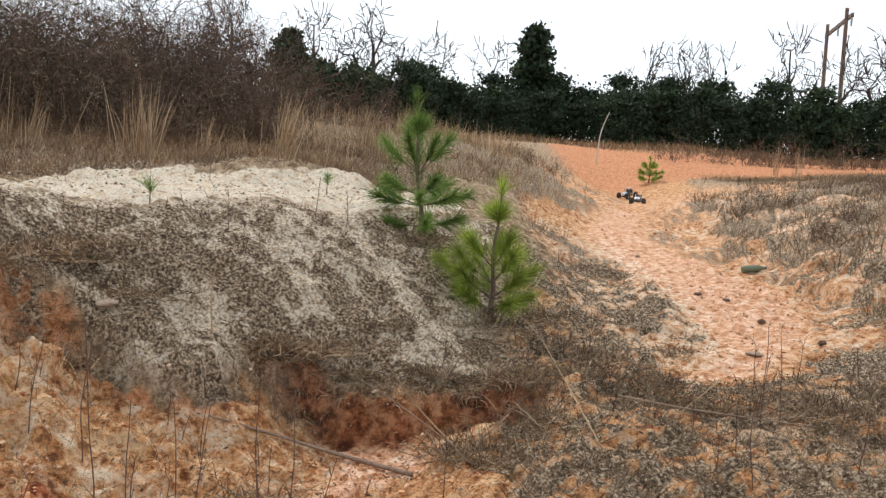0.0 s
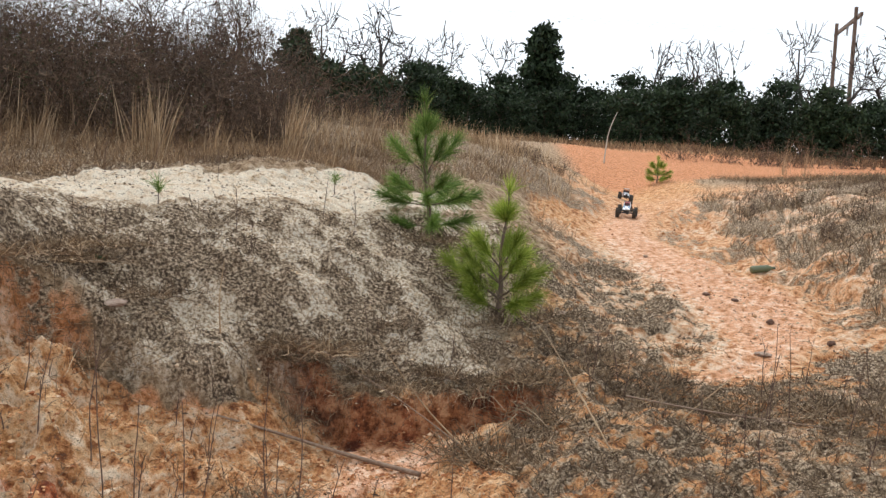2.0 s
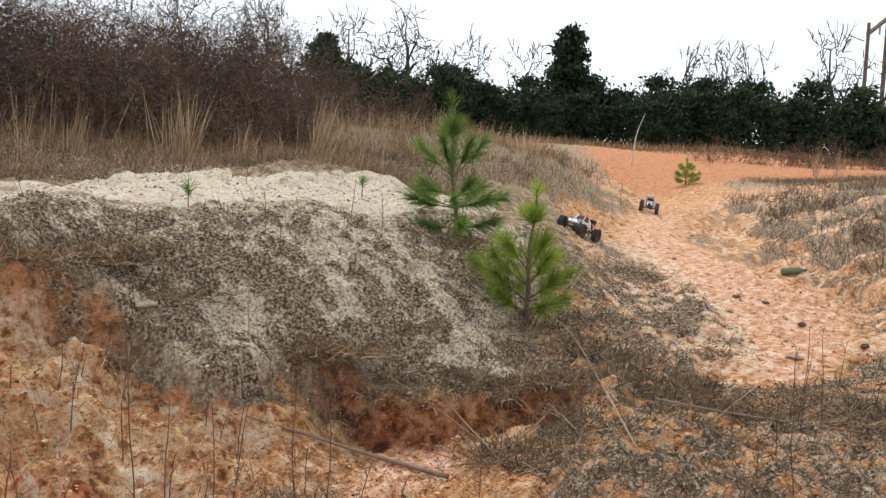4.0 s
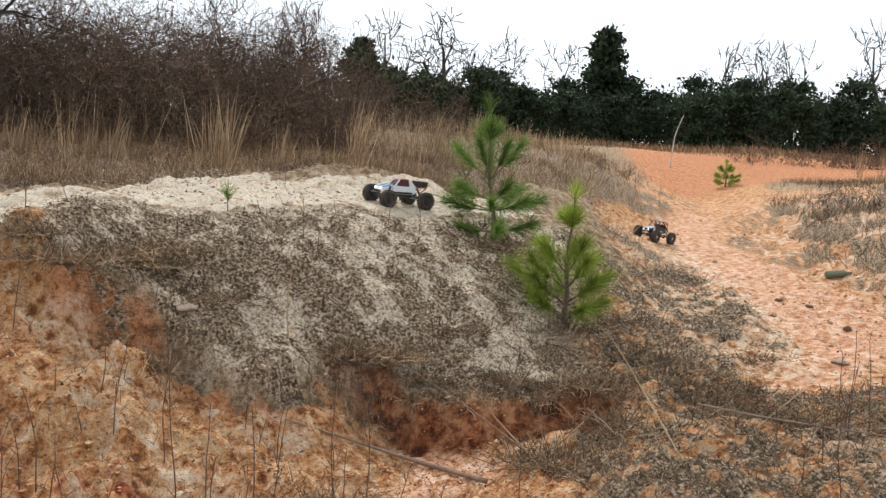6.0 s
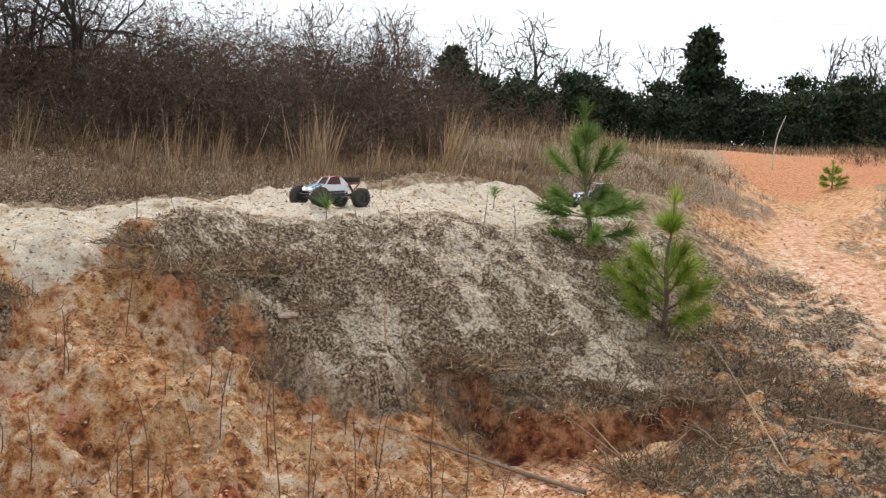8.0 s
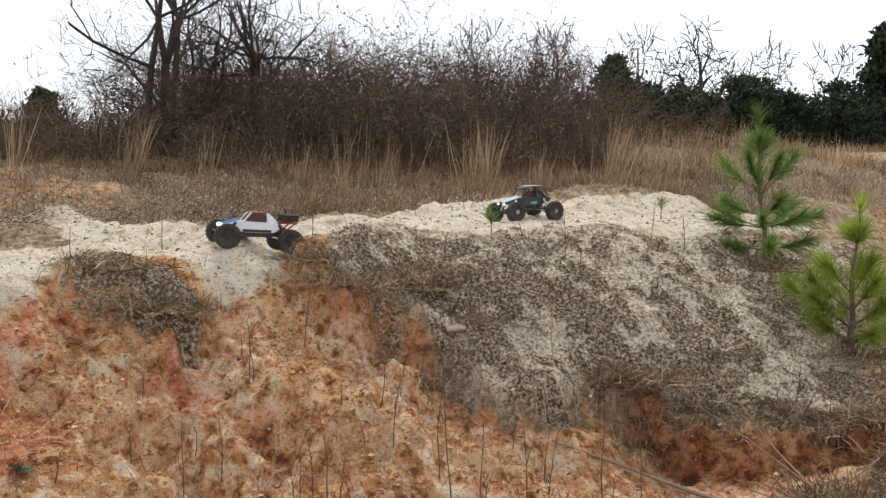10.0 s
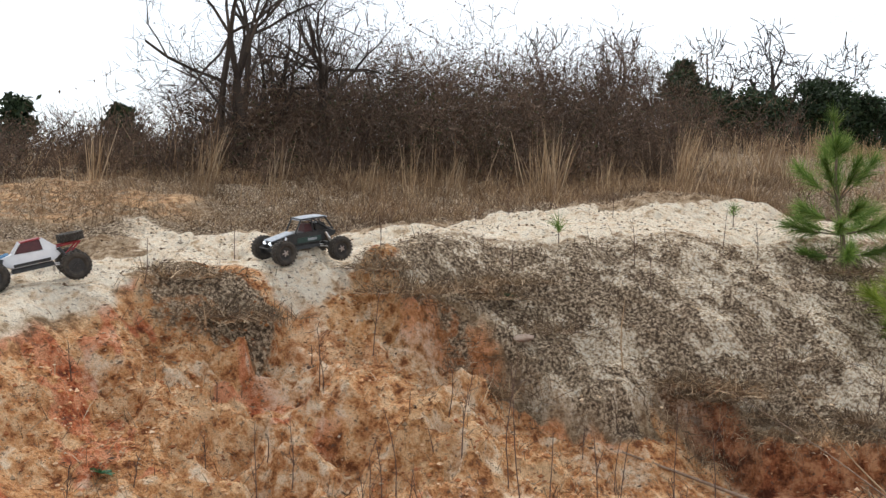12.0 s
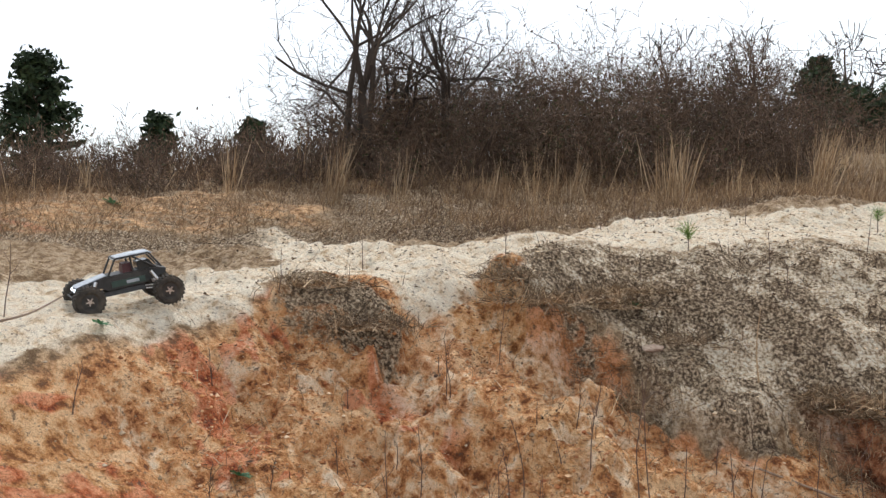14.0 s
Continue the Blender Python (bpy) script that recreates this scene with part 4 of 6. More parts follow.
def wheel(parent, x, y, dark):
    """A wheel whose middle is its own origin, with axle along y."""
    side = 1 if y > 0 else -1
    bm = bmesh.new()
    bmesh.ops.create_cone(bm, cap_ends=True, segments=24, radius1=0.036, radius2=0.036, depth=0.036, matrix=Matrix.Rotation(math.pi / 2, 4, "X"))
    w = part("wheel", bm, M_BLACK, parent)
    part("tyre", tyre_mesh(), M_TYRE, w, "dusty black knobbly tyre")
    bm = bmesh.new()
    for k in range(5):
        a = 2 * math.pi * k / 5
        bmesh.ops.create_cube(bm, size=1, matrix=Matrix.Rotation(a, 4, "Y") @ Matrix.Translation((0.011, side * 0.019, 0)) @ Matrix.Diagonal((0.017, 0.006, 0.006, 1)))
    bmesh.ops.create_cone(bm, cap_ends=True, segments=12, radius1=0.009, radius2=0.006, depth=0.012, matrix=Matrix.Translation((0, side * 0.022, 0)) @ Matrix.Rotation(math.pi / 2, 4, "X"))
    part("rim", bm, M_BLACK if dark else M_CHROME, w)
    w.location = (x, y, 0.070)
    return w


def running_gear(top, dark):
    wheels = [wheel(top, x, y, dark) for x in (0.185, -0.185) for y in (-0.125, 0.125)]
    for x in (0.185, -0.185):
        rods("axle", [((x, -0.10, 0.07), (x, 0.10, 0.07))], 0.012, M_BLACK, top)
        bm = bmesh.new()
        bmesh.ops.create_uvsphere(bm, u_segments=12, v_segments=8, radius=0.024, matrix=Matrix.Translation((x, 0.02, 0.07)))
        part("gear_case", bm, M_BLACK, top)
        for y in (-0.075, 0.075):
            rods("shock_absorber", [((x * 0.92, y, 0.08), (x * 0.70, y * 0.8, 0.165))], 0.009, M_CHROME if not dark else M_BLACK, top)
            rods("link_arm", [((x * 0.95, y * 0.7, 0.065), (0.05 * (1 if x > 0 else -1), y * 0.45, 0.085))], 0.004, M_CHROME, top)
    bm = bmesh.new()
    box(bm, -0.10, 0.10, -0.045, 0.045, 0.075, 0.10, 0.006)
    part("skid_plate", bm, M_BLACK, top)
    return wheels


def white_crawler():
    top = tagged(new("toy_rock_racer"), "white and blue radio-controlled rock racer with dark red cab", "toy car")
    wheels = running_gear(top, True)
    bm = bmesh.new()
    hull(bm, [(0.215, 0.128), (0.20, 0.150), (0.090, 0.176), (-0.105, 0.168), (-0.14, 0.135), (-0.10, 0.104), (0.09, 0.104), (0.12, 0.120)], 0.062, 0.052, 0.095, 0.18)
    part("body", bm, M_WHITE, top)
    bm = bmesh.new()
    hull(bm, [(0.070, 0.172), (0.035, 0.224), (-0.055, 0.228), (-0.068, 0.172)], 0.050, 0.040, 0.17, 0.23)
    part("cab", bm, M_MAROON, top, "dark red open cab")
    bm = bmesh.new()
    hull(bm, [(0.040, 0.224), (0.030, 0.232), (-0.055, 0.236), (-0.066, 0.228)], 0.043, 0.040, 0.224, 0.236)
    part("roof", bm, M_RED, top, "dark red roof panel")
    for s in (-1, 1):
        rods("pillar", [((0.080, s * 0.053, 0.174), (0.036, s * 0.044, 0.230))], 0.0055, M_WHITE, top)
        bm = bmesh.new()
        a = [bm.verts.new((x, s * (0.053 - 0.2 * (z - 0.165)), z)) for x, z in ((-0.056, 0.229), (-0.072, 0.229), (-0.140, 0.160), (-0.060, 0.165))]
        c = [bm.verts.new((v.co.x, v.co.y - s * 0.008, v.co.z)) for v in a]
        bm.faces.new(a), bm.faces.new(c[::-1])
        for k in range(4):
            bm.faces.new((a[k], c[k], c[(k + 1) % 4], a[(k + 1) % 4]))
        bmesh.ops.recalc_face_normals(bm, faces=bm.faces[:])
        part("rear_quarter", bm, M_WHITE, top)
        bm = bmesh.new()
        a = [bm.verts.new((x, s * (0.0548 - 0.2 * (z - 0.17)), z)) for x, z in ((0.066, 0.176), (0.034, 0.221), (-0.050, 0.224), (-0.058, 0.176))]
        c = [bm.verts.new((v.co.x, v.co.y - s * 0.006, v.co.z)) for v in a]
        bm.faces.new(a), bm.faces.new(c[::-1])
        for k in range(4):
            bm.faces.new((a[k], c[k], c[(k + 1) % 4], a[(k + 1) % 4]))
        bmesh.ops.recalc_face_normals(bm, faces=bm.faces[:])
        part("side_window", bm, M_MAROON, top, "dark red side opening")
        bm = bmesh.new()
        box(bm, -0.085, 0.085, s * 0.0615 - 0.002, s * 0.0615 + 0.002, 0.108, 0.124)
        part("side_stripe", bm, M_BLACK, top, "dark lettering bars along the flank")
        bm = bmesh.new()
        bmesh.ops.create_uvsphere(bm, u_segments=12, v_segments=8, radius=0.012, matrix=Matrix.Translation((0.207, s * 0.035, 0.145)))
        part("headlight", bm, M_LED, top, "lit white headlight")
        bm = bmesh.new()
        hull(bm, [(0.205, 0.155), (0.10, 0.186), (0.09, 0.180), (0.20, 0.148)], 0.010, 0.010, 0.148, 0.186)
        o = part("hood_stripe", bm, M_BLUE, top, "blue stripe on the hood")
        o.location = (0, s * 0.036, 0.001)
    rods("rear_cage", [((-0.12, s * 0.05, 0.17), (-0.235, s * 0.05, 0.175)) for s in (-1, 1)] + [((-0.235, s * 0.05, 0.175), (-0.16, s * 0.05, 0.11)) for s in (-1, 1)]
         + [((-0.235, -0.05, 0.175), (-0.235, 0.05, 0.175))], 0.005, M_RED, top, "dark red tube cage")
    o = part("spare_tyre", tyre_mesh(0.062, 0.022), M_TYRE, top, "spare tyre lying on the rear cage")
    o.matrix_basis = pose(-0.20, 0, 0.205, 90, 0, 0)
    rods("bumper", [((0.235, -0.05, 0.105), (0.235, 0.05, 0.105)), ((0.21, -0.045, 0.12), (0.235, -0.05, 0.105)), ((0.21, 0.045, 0.12), (0.235, 0.05, 0.105))], 0.005, M_BLACK, top)
    return top, wheels


def black_crawler():
    top = tagged(new("toy_rock_crawler"), "black radio-controlled rock crawler with silver roof and hood", "toy car")
    wheels = running_gear(top, False)
    bm = bmesh.new()
    hull(bm, [(0.225, 0.135), (0.22, 0.152), (0.085, 0.180), (-0.16, 0.178), (-0.21, 0.165), (-0.20, 0.140), (-0.09, 0.108), (0.08, 0.104), (0.11, 0.125)], 0.058, 0.056, 0.095, 0.18)
    part("body", bm, M_BLACK, top)
    bm = bmesh.new()
    hull(bm, [(0.222, 0.154), (0.075, 0.187), (0.075, 0.182), (0.218, 0.149)], 0.050, 0.046, 0.149, 0.187)
    part("hood", bm, M_SILVER, top, "silver hood panel")
    bm = bmesh.new()
    hull(bm, [(0.034, 0.254), (0.020, 0.266), (-0.05, 0.271), (-0.142, 0.268), (-0.156, 0.256)], 0.060, 0.050, 0.254, 0.271)
    part("roof", bm, M_SILVER, top, "pale silver roof panel")
    posts = []
    for s in (-1, 1):
        a, b, c, d = (0.070, s * 0.055, 0.178), (0.025, s * 0.055, 0.262), (-0.135, s * 0.055, 0.262), (-0.185, s * 0.055, 0.18)
        posts += [(a, b), (b, c), (c, d), ((-0.05, s * 0.055, 0.175), (-0.045, s * 0.055, 0.262)), ((-0.05, s * 0.055, 0.262), (-0.16, s * 0.055, 0.18))]
        bm = bmesh.new()
        box(bm, -0.10, 0.06, s * 0.0575 - 0.002, s * 0.0575 + 0.002, 0.118, 0.150)
        part("side_panel", bm, M_OLIVE, top, "dark green side panel")
        bm = bmesh.new()
        box(bm, -0.07, -0.01, s * 0.0605 - 0.001, s * 0.0605 + 0.001, 0.126, 0.142)
        part("number_patch", bm, M_SILVER, top, "pale worn patch")
        bm = bmesh.new()
        bmesh.ops.create_uvsphere(bm, u_segments=12, v_segments=8, radius=0.011, matrix=Matrix.Translation((0.222, s * 0.034, 0.138)))
        part("headlight", bm, M_LED, top, "lit white headlight")
    for a, b in posts:
        rods("cage_tube", [(a, b)], 0.005, M_BLACK, top)
    for x, z in ((0.025, 0.262), (-0.135, 0.262), (-0.185, 0.18)):
        rods("cross_tube", [((x, -0.055, z), (x, 0.055, z))], 0.005, M_BLACK, top)
    bm = bmesh.new()
    box(bm, -0.06, 0.0, -0.04, 0.04, 0.17, 0.225, 0.01)
    part("seat", bm, M_MAROON, top, "dark red seat")
    bm = bmesh.new()
    hull(bm, [(-0.075, 0.172), (-0.075, 0.225), (-0.135, 0.225), (-0.168, 0.172)], 0.044, 0.040, 0.172, 0.225)
    part("rear_cab", bm, M_DARKGLASS, top, "dark rear cab windows")
    rods("bumper", [((0.245, -0.055, 0.11), (0.245, 0.055, 0.11)), ((0.22, -0.045, 0.12), (0.245, -0.055, 0.11)), ((0.22, 0.045, 0.12), (0.245, 0.055, 0.11))], 0.005, M_BLACK, top)
    return top, wheels


SIZE = 0.94


def lowered(built, share):
    """Draws the body down over its axles and sets the model's true size."""
    top, wheels = built
    for o in top.children:
        if o not in wheels and o.name.split(".")[0] not in ("axle", "gear_case", "spare_tyre", "hood_stripe"):
            o.data.transform(Matrix.Diagonal((1, 1, share, 1)))
        elif o.name.split(".")[0] in ("spare_tyre", "hood_stripe"):
            o.matrix_basis = Matrix.Diagonal((1, 1, share, 1)) @ o.matrix_basis
    top.scale = (SIZE, SIZE, SIZE)
    return top, wheels


WHITE = lowered(white_crawler(), 0.93)
BLACK = lowered(black_crawler(), 0.94)


# ---- the scrub bank behind the track ----
M_DEADLEAF = mat_leafy("dead_leaves", [(0, (0.085, 0.055, 0.04)), (0.5, (0.16, 0.105, 0.07)), (1, (0.26, 0.19, 0.13))], 0.8)


def shrub(seed, tall=1.9, wide=0.75, stems=12, depth=3):
    r = np.random.RandomState(seed)
    out = []
    for _ in range(stems):
        p = np.array([*(r.normal(size=2) * 0.28), -0.1])
        d = np.array([*(r.normal(size=2) * 0.35), 1.0])
        grow(out, p, d / np.linalg.norm(d), tall * r.uniform(0.2, 0.6), 0.011 if depth == 3 else 0.007, depth, r, wide, 0.02, 3, 0.66, 0.28)
    v, f = twigwork(out, 0.0055, seed)
    top = new("shrub")
    from_arrays("thicket", v, f, M_TWIG, top)["kind"] = "stuff"
    n = 520 if depth == 3 else 120
    ends = np.array([s[3:6] for s in out if s[6] < 0.006])
    c = ends[r.randint(len(ends), size=n)] + r.normal(size=(n, 3)) * 0.015
    v, f = leaves(c, r.uniform(0.012, 0.03, n), r)
    from_arrays("foliage", v, f, M_DEADLEAF if seed % 2 else M_VINE, top)["kind"] = "stuff"
    return tagged(top, "tangled brown leafless shrub on the scrub bank", "shrub", "scrub bank")


SHRUBS = [shrub(s) for s in (41, 42, 43, 44)]
LOW_SHRUBS = [shrub(s, 0.8, 0.7, 26, 2) for s in (45, 46, 47)]
rng = np.random.RandomState(8)
# bearing from, to, distance, number, size from, to
ROWS_OF_SHRUBS = [(-41.5, -10, 11.5, 15, 0.6, 0.85), (-48, -9, 10.9, 17, 0.32, 0.5), (-40.5, -11, 12.4, 15, 0.8, 1.05), (-40, -11.5, 13.8, 16, 0.95, 1.2), (-40, -12, 15.6, 14, 1.05, 1.4),
                  (-65, -40, 12.6, 18, 0.34, 0.46), (-65, -40, 15.0, 18, 0.45, 0.6), (-66, -41, 11.0, 16, 0.22, 0.34), (-12, -4, 15.0, 5, 0.35, 0.55), (14, 30, 33.0, 9, 0.4, 0.7), (17, 31, 14.5, 7, 0.16, 0.3), (22, 31, 10.5, 5, 0.14, 0.22), (3, 7, 17, 4, 0.18, 0.3)]
k = 0
for lo, hi, away, count, s0, s1 in ROWS_OF_SHRUBS:
    for i in range(count):
        az = lo + (hi - lo) * (i + rng.uniform(0.2, 0.8)) / count
        fade = 0.55 + 0.45 * min(1.0, max(0.0, (-10.0 - az) / 6)) if lo < -40 and away < 16 and lo > -60 else 1.0
        s = rng.uniform(s0, s1) * fade
        if k < 4:
            stand(SHRUBS[k], az, away, 0, s)
        elif s0 < 0.5:
            low = LOW_SHRUBS[k % 3]
            if low.location.length == 0:
                stand(low, az, away, 0, s * 2.4)
            else:
                another(low, az, away + rng.uniform(-0.5, 0.5), rng.uniform(0, 360), s * 2.4)
        else:
            another(SHRUBS[k % 4], az, away + rng.uniform(-0.4, 0.4), rng.uniform(0, 360), s)
        k += 1


def gray_tree(seed, tall, stems, lean):
    r = np.random.RandomState(seed)
    out = []
    for i in range(stems):
        d = np.array([lean * r.normal(), lean * r.normal(), 1.0])
        grow(out, np.array([0.1 * i, 0.05 * i, -0.1]), d / np.linalg.norm(d), tall * 0.42, 0.052, 4, r, 0.62, 0.05, 3, 0.63, 0.17)
    out = [q for q in out if math.hypot(q[3], q[4]) < 1.45]
    top = new("thorn_tree")
    big = [s for s in out if s[6] > 0.009]
    for nm, rows in (("trunk", big), ("crown", [s for s in out if s[6] <= 0.009])):
        v, f = tubes(rows, 5) if nm == "trunk" else ribbons(rows, seed, 0.0032)
        o = from_arrays(nm, v, f, M_BARE, top)
        if nm == "crown":
            o["kind"] = "stuff"
    return tagged(top, "bare dark branching tree standing in the scrub", "tree")


stand(gray_tree(51, 4.3, 4, 0.2), -40.0, 11.6, 0, 1.0)
stand(gray_tree(52, 3.3, 3, 0.16), -34.2, 11.9, 40, 1.0)
stand(gray_tree(53, 2.8, 3, 0.25), -37.2, 12.2, 80, 1.0)
for az, away, tall, wide, seed in ((-51.6, 17, 1.0, 0.9, 61), (-45.9, 19, 0.95, 1.0, 62), (-62, 22, 1.8, 2.0, 66)):
    stand(tagged(evergreen("young_cedar", tall, wide, seed, 0.6, 3000, 0.05), "young dark green cedar half hidden in brown scrub", "tree", "young cedars"), az, away)


# ---- grasses ----
def broomsedge(seed, tall, count, lean, wide=0.07):
    r = np.random.RandomState(seed)
    root = np.stack([r.normal(size=count) * wide, r.normal(size=count) * wide * 0.7, np.full(count, -0.03)], -1)
    way = np.stack([lean + r.normal(size=count) * 0.15, r.normal(size=count) * 0.15, np.ones(count)], -1)
    v, f = blades(root, way, tall * r.uniform(0.55, 1.05, count), 0.0075, r.uniform(0.0, 0.35, count) ** 1.5, r)
    top = new("broomsedge_clump")
    from_arrays("sheaf", v, f, M_STRAW, top)["kind"] = "stuff"
    return tagged(top, "tall straw-coloured dry broomsedge clump on the bank", "grass clump", "broomsedge clumps")


for i, (az, away, tall, count, lean) in enumerate(((-18.9, 9.2, 1.0, 110, 0.06), (-10.9, 9.7, 0.98, 130, 0.22), (-41.2, 9.4, 0.95, 90, 0.25), (-19.8, 9.5, 0.85, 60, 0.0), (-5.6, 11.5, 0.7, 60, 0.2), (-3.0, 13, 0.7, 60, 0.2),
                                                   (-47.5, 9.8, 0.75, 50, 0.2), (-36.6, 9.6, 0.7, 40, 0.15), (-31, 9.6, 0.6, 40, 0.15), (-25.5, 9.4, 0.65, 40, 0.1), (-15.5, 9.9, 0.6, 50, 0.15),
                                                   (20.5, 27, 1.3, 70, 0.1), (21.6, 26, 1.1, 60, 0.1), (-56, 10.5, 0.6, 40, 0.2), (27.0, 9.2, 0.55, 40, -0.1))):
    stand(broomsedge(70 + i, tall, int(count * 0.55), lean), az, away)


def sown(name, count, lo, hi, near, far, seed, keep=None):
    """Random spots between two bearings and distances."""
    r = np.random.RandomState(seed)
    az = np.radians(r.uniform(lo, hi, count))
    d = np.sqrt(r.uniform(near * near, far * far, count))
    x, y = d * np.sin(az), d * np.cos(az)
    if keep is not None:
        ok = r.rand(count) < keep(x, y)
        x, y = x[ok], y[ok]
    return x, y, height(x, y), r


def tuft(x, y, scale, seed):
    return patchy(x, y, scale, seed) ** 2


def grass_field(name, label, count, lo, hi, near, far, seed, keep, tall, width, material, splay=0.35, droop=0.15):
    x, y, z, r = sown(name, count, lo, hi, near, far, seed, keep)
    n = len(x)
    way = np.stack([r.normal(size=n) * splay + 0.05, r.normal(size=n) * splay, np.ones(n)], -1)
    size = r.uniform(0.35, 1.0, n) * tall * (0.55 + 0.9 * patchy(x, y, 0.9, 6))
    v, f = blades(np.stack([x, y, z - 0.01], -1), way, size, r.uniform(0.6, 1.3, n) * width, r.uniform(0, droop * 2, n), r)
    return tagged(from_arrays(name, v, f, material), label, "grass", kind="stuff")


def on_bank(x, y):
    s, c, lit = soil_kinds(x, y)
    return np.clip(1.3 * lit * (1 - s) - 0.15, 0, 1)


grass_field("bank_grass", "knee-high dry brown grass along the bank", 100000, -66, 8, 7.2, 12.0, 81, lambda x, y: on_bank(x, y) * (0.12 + 1.1 * tuft(x, y, 1.3, 2)), 0.27, 0.0042, M_BANKGRASS, 0.6, 0.3)
grass_field("bank_brush", "dark brown brush at the foot of the scrub", 30000, -66, 5, 8.2, 12.5, 80, lambda x, y: on_bank(x, y) * (0.1 + 1.3 * tuft(x, y, 1.1, 6)), 0.36, 0.0045, M_BANKGRASS, 0.45, 0.2)
grass_field("bank_straw", "scattered pale straw standing in the bank", 9000, -66, 6, 8.6, 13.5, 82, lambda x, y: on_bank(x, y) * (0.15 + 0.85 * (patchy(x, y, 0.8, 4) > 0.55)) * tuft(x, y, 2.5, 1) * 1.2, 0.75, 0.0045, M_STRAW, 0.22, 0.12)
grass_field("ridge_grass", "dry brown grass on the rise above the gully", 26000, -6, 10, 10.5, 34, 83, lambda x, y: on_bank(x, y) * (0.15 + 1.2 * tuft(x, y, 0.8, 3)), 0.36, 0.007, M_BANKGRASS, 0.5, 0.25)
grass_field("ridge_straw", "pale straw standing along the rise", 9000, -14, 8, 10.5, 24, 79, lambda x, y: on_bank(x, y) * (0.1 + tuft(x, y, 1.9, 7)), 0.62, 0.006, M_STRAW, 0.25, 0.2)
grass_field("clearing_grass", "pale dry grass fringe before the wood", 12000, -10, 34, 36, 47, 84, None, 0.48, 0.022, M_BANKGRASS, 0.3)
grass_field("right_brush", "low brown brush on the gully's right bank", 40000, 12, 34, 7.0, 24, 85, lambda x, y: np.clip(1.6 * soil_kinds(x, y)[2] - 0.1, 0, 1) * (line_gap(x, y, GULLY_LINE) > 1.0), 0.24, 0.007, M_DRYGRASS, 0.5)


def on_litter(x, y):
    s, c, lit = soil_kinds(x, y)
    return np.clip(1.4 * lit - 0.3, 0, 1) ** 1.5


grass_field("mound_litter", "flattened grey-brown dead grass on the mound", 190000, -45, 34, 3.1, 8.6, 86, on_litter, 0.075, 0.0034, M_DRYGRASS, 1.2, 0.35)
grass_field("mound_weeds", "short upright dead weeds on the mound", 20000, -45, 34, 3.1, 8.6, 87, lambda x, y: on_litter(x, y) * (patchy(x, y, 1.6, 5) > 0.5), 0.15, 0.0032, M_TWIG, 0.4, 0.1)
grass_field("terrace_grass", "matted dry grass on the near terrace", 42000, -4, 31, 2.9, 5.6, 88, lambda x, y: soil_kinds(x, y)[2], 0.11, 0.0038, M_DRYGRASS, 1.0, 0.3)
grass_field("wash_grass", "sparse dry blades in the clay wash", 9000, -52, 8, 2.7, 4.6, 89, lambda x, y: (1 - soil_kinds(x, y)[0]) * (0.1 + tuft(x, y, 2.2, 3)), 0.13, 0.003, M_DRYGRASS, 0.7, 0.2)


def lumps(name, label, count, lo, hi, near, far, seed, keep, small, large, material, flat=0.7, steep=4):
    x, y, z, r = sown(name, count, lo, hi, near, far, seed, keep)
    n = len(x)
    size = small + (large - small) * r.rand(n) ** steep
    shape = np.array([(1, 0, 0), (0, 1, 0), (-1, 0, 0), (0, -1, 0), (0, 0, flat), (0, 0, -flat)], float)
    turn = r.uniform(0, 2 * math.pi, n)
    c, s = np.cos(turn)[:, None], np.sin(turn)[:, None]
    v = shape[None] * r.uniform(0.6, 1.3, (n, 6, 1))
    vx, vy = v[..., 0] * c - v[..., 1] * s, v[..., 0] * s + v[..., 1] * c
    tip = r.normal(size=(n, 2, 1)) * (0.7 - flat) * 0.45
    v = np.stack([vx, vy, v[..., 2] + tip[:, 0] * vx + tip[:, 1] * vy], -1) * size[:, None, None] + np.stack([x, y, z + size * 0.14], -1)[:, None]
    tri = np.array([(0, 1, 4), (1, 2, 4), (2, 3, 4), (3, 0, 4), (1, 0, 5), (2, 1, 5), (3, 2, 5), (0, 3, 5)])
    f = (np.arange(n)[:, None, None] * 6 + tri[None]).reshape(-1, 3)
    return tagged(from_arrays(name, v.reshape(-1, 3), f, material), label, "debris", kind="stuff")


M_CRUMB = mat_leafy("clay_crumbs", [(0, (0.30, 0.11, 0.05)), (0.5, (0.56, 0.27, 0.12)), (0.85, (0.70, 0.44, 0.25)), (1, (0.80, 0.62, 0.45))], 0.95)
M_SANDCRUMB = mat_leafy("sand_crumbs", [(0, (0.36, 0.25, 0.15)), (0.6, (0.64, 0.49, 0.34)), (1, (0.80, 0.68, 0.52))], 0.95)
lumps("clay_crumbs", "crumbled orange clay lumps in the wash", 26000, -56, 12, 2.6, 5.0, 91, lambda x, y: np.clip(2 * soil_kinds(x, y)[1] - 1, 0, 1) * (soil_kinds(x, y)[0] < 0.3) * (0.1 + tuft(x, y, 3, 2)), 0.004, 0.018, M_CRUMB)
lumps("sand_crumbs", "crumbled pale crust on mound and track", 16000, -60, 30, 3.0, 9.5, 92, lambda x, y: 0.12 + tuft(x, y, 3, 4), 0.004, 0.016, M_SANDCRUMB)
lumps("gully_crumbs", "crumbled clay in the gully", 5000, 4, 26, 5.0, 16, 93, lambda x, y: 0.3 * (line_gap(x, y, GULLY_LINE) < 1.8), 0.006, 0.026, M_CRUMB)


